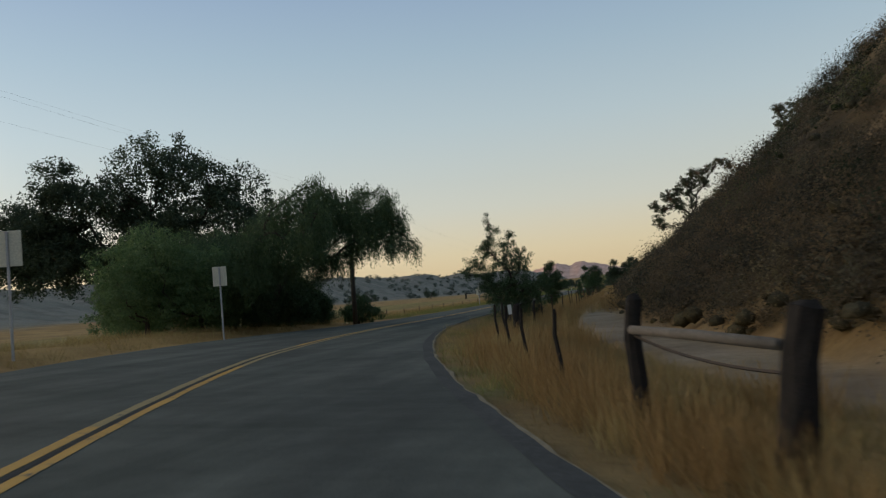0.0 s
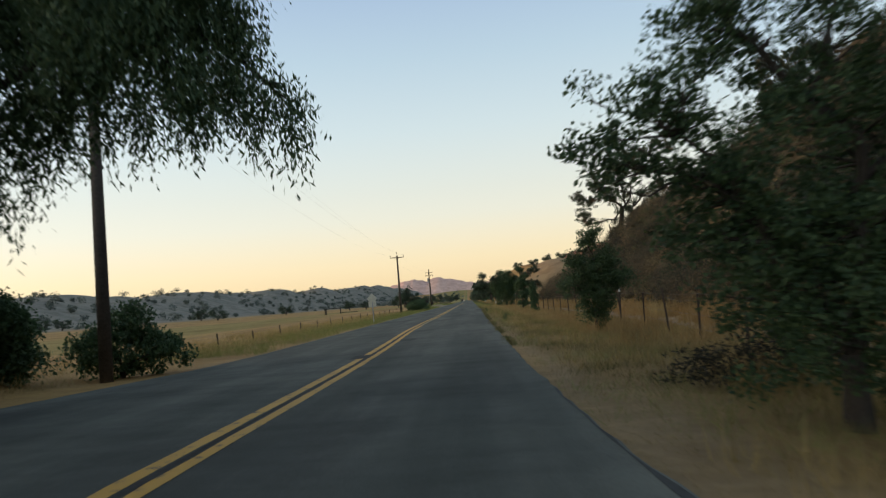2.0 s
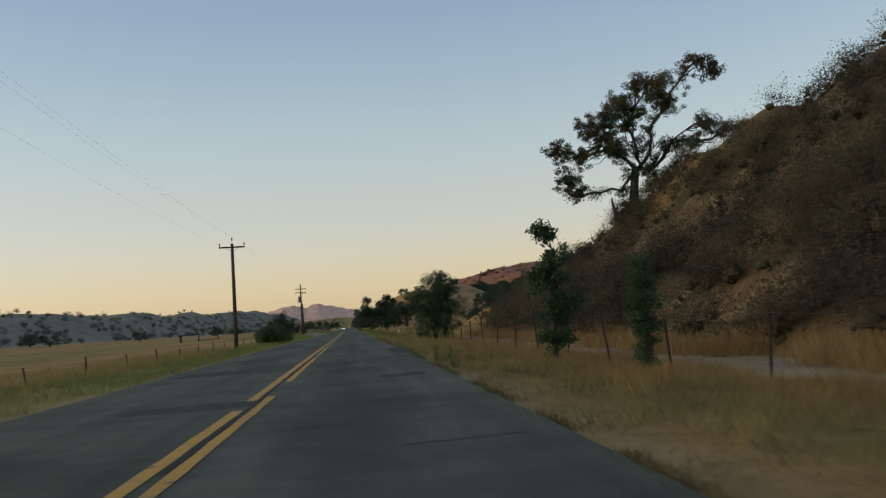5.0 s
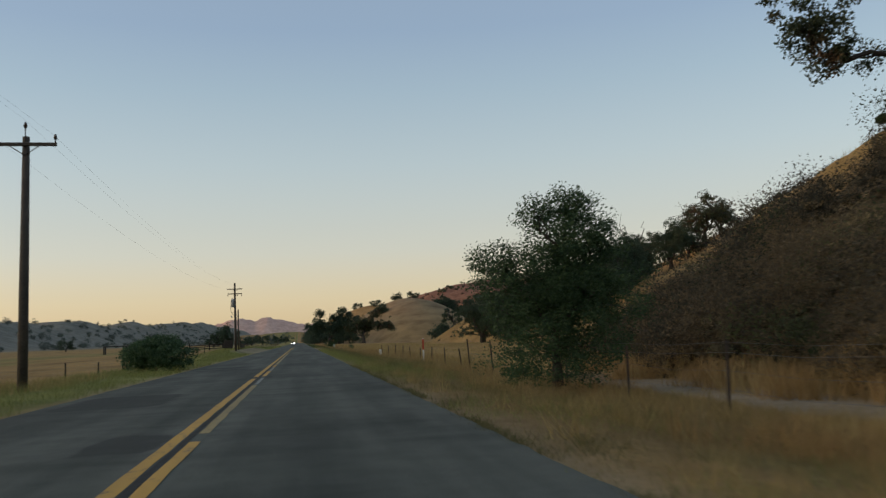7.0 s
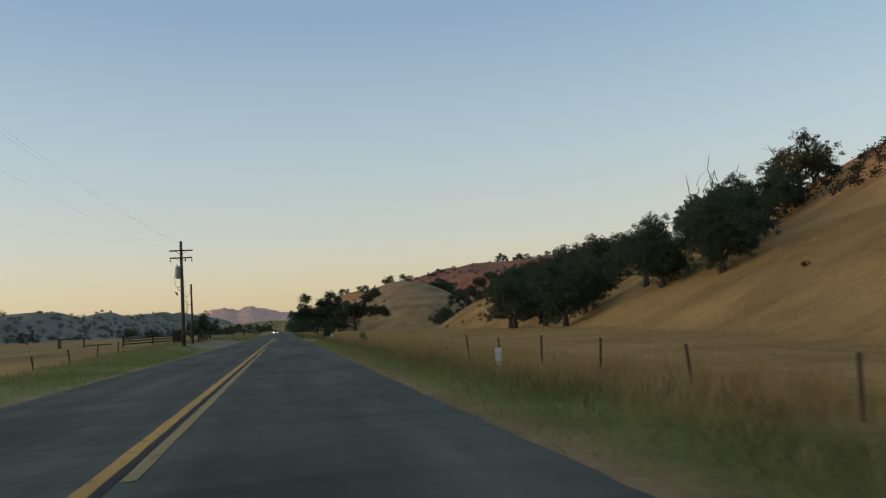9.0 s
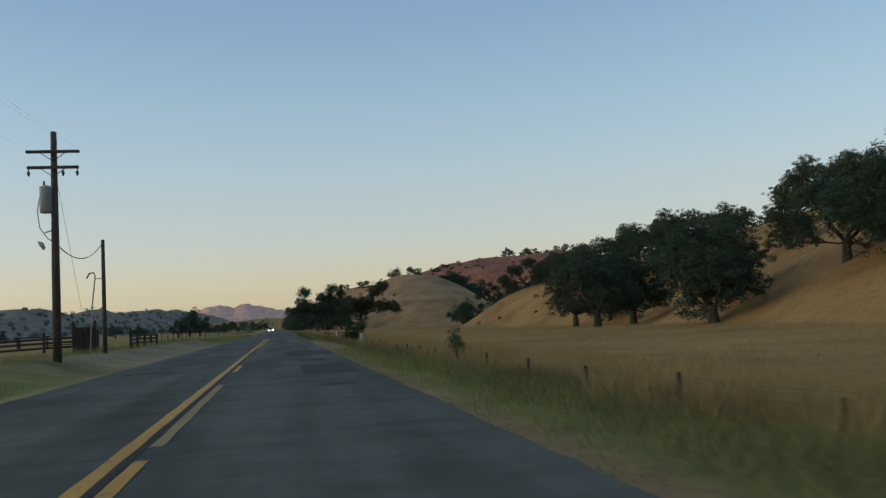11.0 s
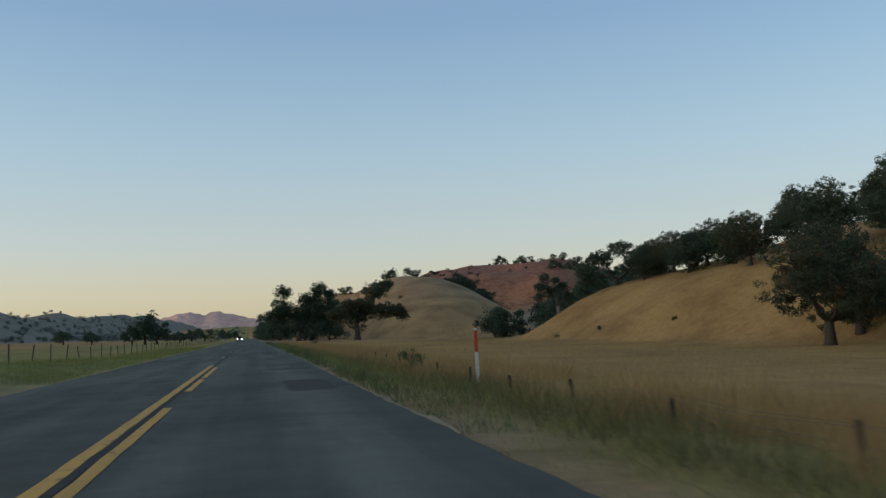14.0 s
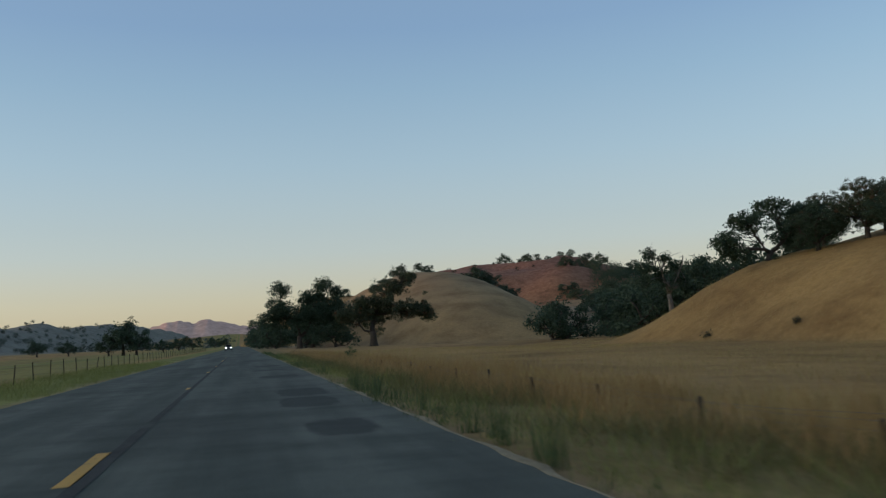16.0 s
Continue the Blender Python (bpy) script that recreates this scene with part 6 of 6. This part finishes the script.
rail_fence([(-8.0, 299.7), (-8.05, 302.6), (-8.1, 306.0), (-8.15, 309.3), (-8.2, 312.8)], "dark weathered rail fence beside the gravel turnout", (0.3, 0.55, 0.8), 0.9)
rail_fence([(-9.6, 297.5), (-12.6, 297), (-15.6, 296.5)], "dark weathered rail fence running into the field", (0.3, 0.6, 0.85), 1.25)
shed = root("cabinet", pose(-9.3, 292.5, ground_at(-9.3, 292.5)), "dark slatted meter cabinet beside the service pole", "cabinet")
for k in range(7):
    part("board", box_bm(0.13, 0.05, 1.45, (-0.45 + 0.15 * k, 0, 0.72), 0.008), POST, shed)
part("backing", box_bm(1.0, 0.5, 1.35, (0, 0.29, 0.67), 0.01), POST, shed)
for s in (-0.58, 0.58):
    part("post", box_bm(0.12, 0.12, 1.85, (s, 0.05, 0.85), 0.01), POST, shed)


CHARRED = grained("charred_old_wood", (0.010, 0.009, 0.008), (0.030, 0.026, 0.023), 5.0, 0.95, 0.02)


def wood_post(x, y, high, r, lean, label):
    g = np.random.default_rng(int(abs(x) * 10))
    v, f = tube([((0, 0, -0.3), r * 1.1), ((0.02, 0, high * 0.35), r), ((-0.02, 0.02, high * 0.7), r * 0.93), ((0.02, 0, high * 0.97), r * 0.9), ((0.01, 0.01, high), r * 0.6)], 9)
    v = [np.array(q) + g.normal(size=3) * r * 0.07 for q in v]
    ob = new("wooden_post", mesh_of("wooden_post", v, f, CHARRED, False))
    ob.matrix_world = pose(x, y, ground_at(x, y), lean[0], lean[1], 0)
    return tagged(ob, label, "post", "old wooden posts by the bend")


wood_post(7.2, 310.7, 0.44, 0.13, (0, 0), "thick squat wooden post in the field fence")
wood_post(13.0, 39.0, 0.99 - ground_at(13.0, 39.0), 0.15, (0, 9), "thick old gatepost leaning in tall grass")
wood_post(11.96, 41.6, 1.09 - ground_at(11.96, 41.6), 0.10, (0, 1), "dark wooden gatepost beside the dirt lane")
hang_wire("gate_cable", (11.96, 41.6, 0.66), (13.1, 39.0, 0.44), 0.08, "dark cable hung between two gateposts", 0.016, mat=STEEL)
bar = root("gate_bar", pose(11.96, 41.5, 0.0), "pale weathered timber bar between two gateposts", "gate bar")
tube_part("rail", [((0, 0, 0.72), 0.05), ((0.52, -1.2, 0.70), 0.055), ((1.06, -2.4, 0.66), 0.05)], 8, PALE_BARK, bar)
for x, y in [(10.9, 45.1), (9.95, 48.9), (9.15, 52.5), (8.28, 56.6), (7.95, 60.6)]:
    wood_post(x, y, 0.92 - ground_at(x, y), 0.036, (0, -2), "thin dark wooden fence post in dry grass")
wood_post(7.7, 73.0, 1.2, 0.06, (0, 4), "dark leaning wooden post by a young oak")
wood_post(-19.5, 62.0, 1.3, 0.14, (0, 2), "short dark wooden post in dry grass")
wood_post(7.6, 66.4, 1.15, 0.15, (0, 5), "thick weathered gatepost leaning in tall grass")


def road_sign(x, y, turn, wide, high, low, label, diamond=False):
    ob = root("road_sign", pose(x, y, ground_at(x, y), 0, 0, turn), label, "road sign", "signs at the bend")
    bm = box_bm(0.075, 0.045, low + high + 0.35, (0, -0.035, (low + high) / 2 - 0.2), 0.006)
    part("post", bm, GREY_METAL, ob, "square metal post")
    if diamond:
        part("panel", box_bm(wide, 0.012, wide, (0, 0, low + high + wide * 0.35), 0.004, Matrix.Rotation(radians(45), 4, "Y")), PALE_SIGN, ob, "bare back of a diamond panel")
    bm = box_bm(wide, 0.010, high, (0, 0, low + high / 2), 0.004)
    face = part("panel", bm, PALE_SIGN, ob, "bare aluminium back of a panel")
    for s in (0.28, 0.72):
        tube_part("bolt", [((0, -0.012, low + high * s), 0.014), ((0, 0.03, low + high * s), 0.014)], 6, STEEL, face)
    return ob


road_sign(-5.4, 53.2, 20, 0.78, 1.05, 2.75, "large sign seen from its bare back on a post")
road_sign(-5.6, 66.6, 20, 0.62, 0.88, 2.5, "small sign seen from its bare back on a post")
road_sign(-5.0, 133.5, 8, 0.62, 0.45, 1.3, "warning sign with a diamond panel seen from behind", True)


def marker_post(x, y, high, two_tone, label, wide=0.095, lean=(0, 0)):
    ob = root("marker_post", pose(x, y, ground_at(x, y), lean[0], lean[1], 8), label, "marker post", "markers along the verge")
    split = high * 0.60 if two_tone else high
    part("shaft", box_bm(wide, 0.02, split + 0.2, (0, 0, split / 2 - 0.1), 0.006), WHITE, ob, "white flexible shaft")
    if two_tone:
        top = part("top", box_bm(wide * 1.05, 0.024, high - split, (0, 0, (high + split) / 2), 0.006), RED, ob, "faded red top")
        part("tip", box_bm(wide * 0.9, 0.022, 0.05, (0, 0, high + 0.02), 0.006), WHITE, top)
    return ob


marker_post(8.2, 205.2, 1.42, True, "red and white marker post by the field fence")
marker_post(7.45, 329.8, 1.42, True, "red and white marker post in the verge", lean=(0, -1))
marker_post(7.7, 224.5, 0.68, False, "short white marker panel in the grass", 0.20)
tip_post = root("marker_post", pose(8.3, 97.5, ground_at(8.3, 97.5), 0, 2, 8), "thin dark steel post with a pale tip", "marker post", "markers along the verge")
part("shaft", box_bm(0.05, 0.03, 1.55, (0, 0, 0.55), 0.005), STEEL, tip_post)
part("tip", box_bm(0.055, 0.035, 0.12, (0, 0, 1.38), 0.005), WHITE, tip_post, "pale painted tip")
panel = root("object_marker", pose(6.65, 72.6, ground_at(6.65, 72.6), 0, -3, 10), "white rectangular marker on a short post", "road marker")
part("post", box_bm(0.05, 0.03, 0.7, (0, 0.03, 0.2), 0.004), STEEL, panel)
part("panel", box_bm(0.18, 0.012, 0.48, (0, 0, 0.72), 0.004), WHITE, panel)
ped = root("utility_pedestal", pose(7.05, 299.3, ground_at(7.05, 299.3), 0, 15, 12), "leaning pale green utility pedestal on the verge", "utility box")
PED = grained("pale_green_plastic", (0.22, 0.30, 0.25), (0.33, 0.41, 0.34), 4.0, 0.6)
ped_body = part("body", box_bm(0.27, 0.24, 0.95, (0, 0, 0.28), 0.03), PED, ped)
part("cap", box_bm(0.31, 0.28, 0.08, (0, 0, 0.78), 0.025), PED, ped)
part("latch", box_bm(0.05, 0.02, 0.07, (0.06, -0.125, 0.62), 0.006), STEEL, ped_body)

# wooden frame of an old gate out in the field
gate = root("timber_gate", pose(-72, 512, ground_at(-72, 512)), "low timber frame standing alone in the field", "gate")
for s in (-4.2, -3.6, 4.2):
    part("post", box_bm(0.45, 0.35, 3.4, (s, 0, 1.5), 0.03), POST, gate)
part("beam", box_bm(9.6, 0.3, 0.4, (0.2, 0, 3.2), 0.03), POST, gate)
part("rail", box_bm(9.0, 0.2, 0.3, (9, 0.4, 0.6), 0.03), POST, gate)

# ---- oncoming car, far down the road ----
CAR = grained("dark_car_paint", (0.03, 0.032, 0.036), (0.05, 0.052, 0.058), 1.0, 0.35, spec=0.5)
RUBBER = grained("tyre_rubber", (0.015, 0.015, 0.015), (0.03, 0.03, 0.03), 6.0, 0.9)
GLASS, _, gb = material("dark_window_glass", 0.08, 0.6)
gb.inputs["Base Color"].default_value = (0.02, 0.025, 0.03, 1)
LAMP, _, lb = material("lit_headlight", 0.2)
lb.inputs["Emission Color"].default_value = (1.0, 0.95, 0.82, 1)
lb.inputs["Emission Strength"].default_value = 60
car = root("car", pose(-1.9, 575, float(road_z(-1.9, 575)), 0, 0, 180), "dark oncoming car with lit headlights", "car")
bm = box_bm(1.8, 4.5, 0.62, (0, 0, 0.62), 0.12)
part("body", bm, CAR, car)
bm = box_bm(1.55, 2.3, 0.58, (0, -0.25, 1.18), 0.16)
part("cabin", bm, CAR, car)
part("windscreen", box_bm(1.32, 0.05, 0.42, (0, 0.90, 1.20), 0.02), GLASS, car)
for sx in (-0.8, 0.8):
    for sy in (-1.4, 1.4):
        wheel = tube_part("wheel", [((sx - 0.11, sy, 0.33), 0.31), ((sx - 0.09, sy, 0.33), 0.33), ((sx + 0.09, sy, 0.33), 0.33), ((sx + 0.11, sy, 0.33), 0.31)], 16, RUBBER, car)
        tube_part("rim", [((sx - 0.115, sy, 0.33), 0.20), ((sx + 0.115, sy, 0.33), 0.20)], 12, GREY_METAL, wheel)
    tube_part("headlight", [((sx * 0.78, 2.20, 0.70), 0.10), ((sx * 0.78, 2.27, 0.70), 0.10)], 12, LAMP, car)
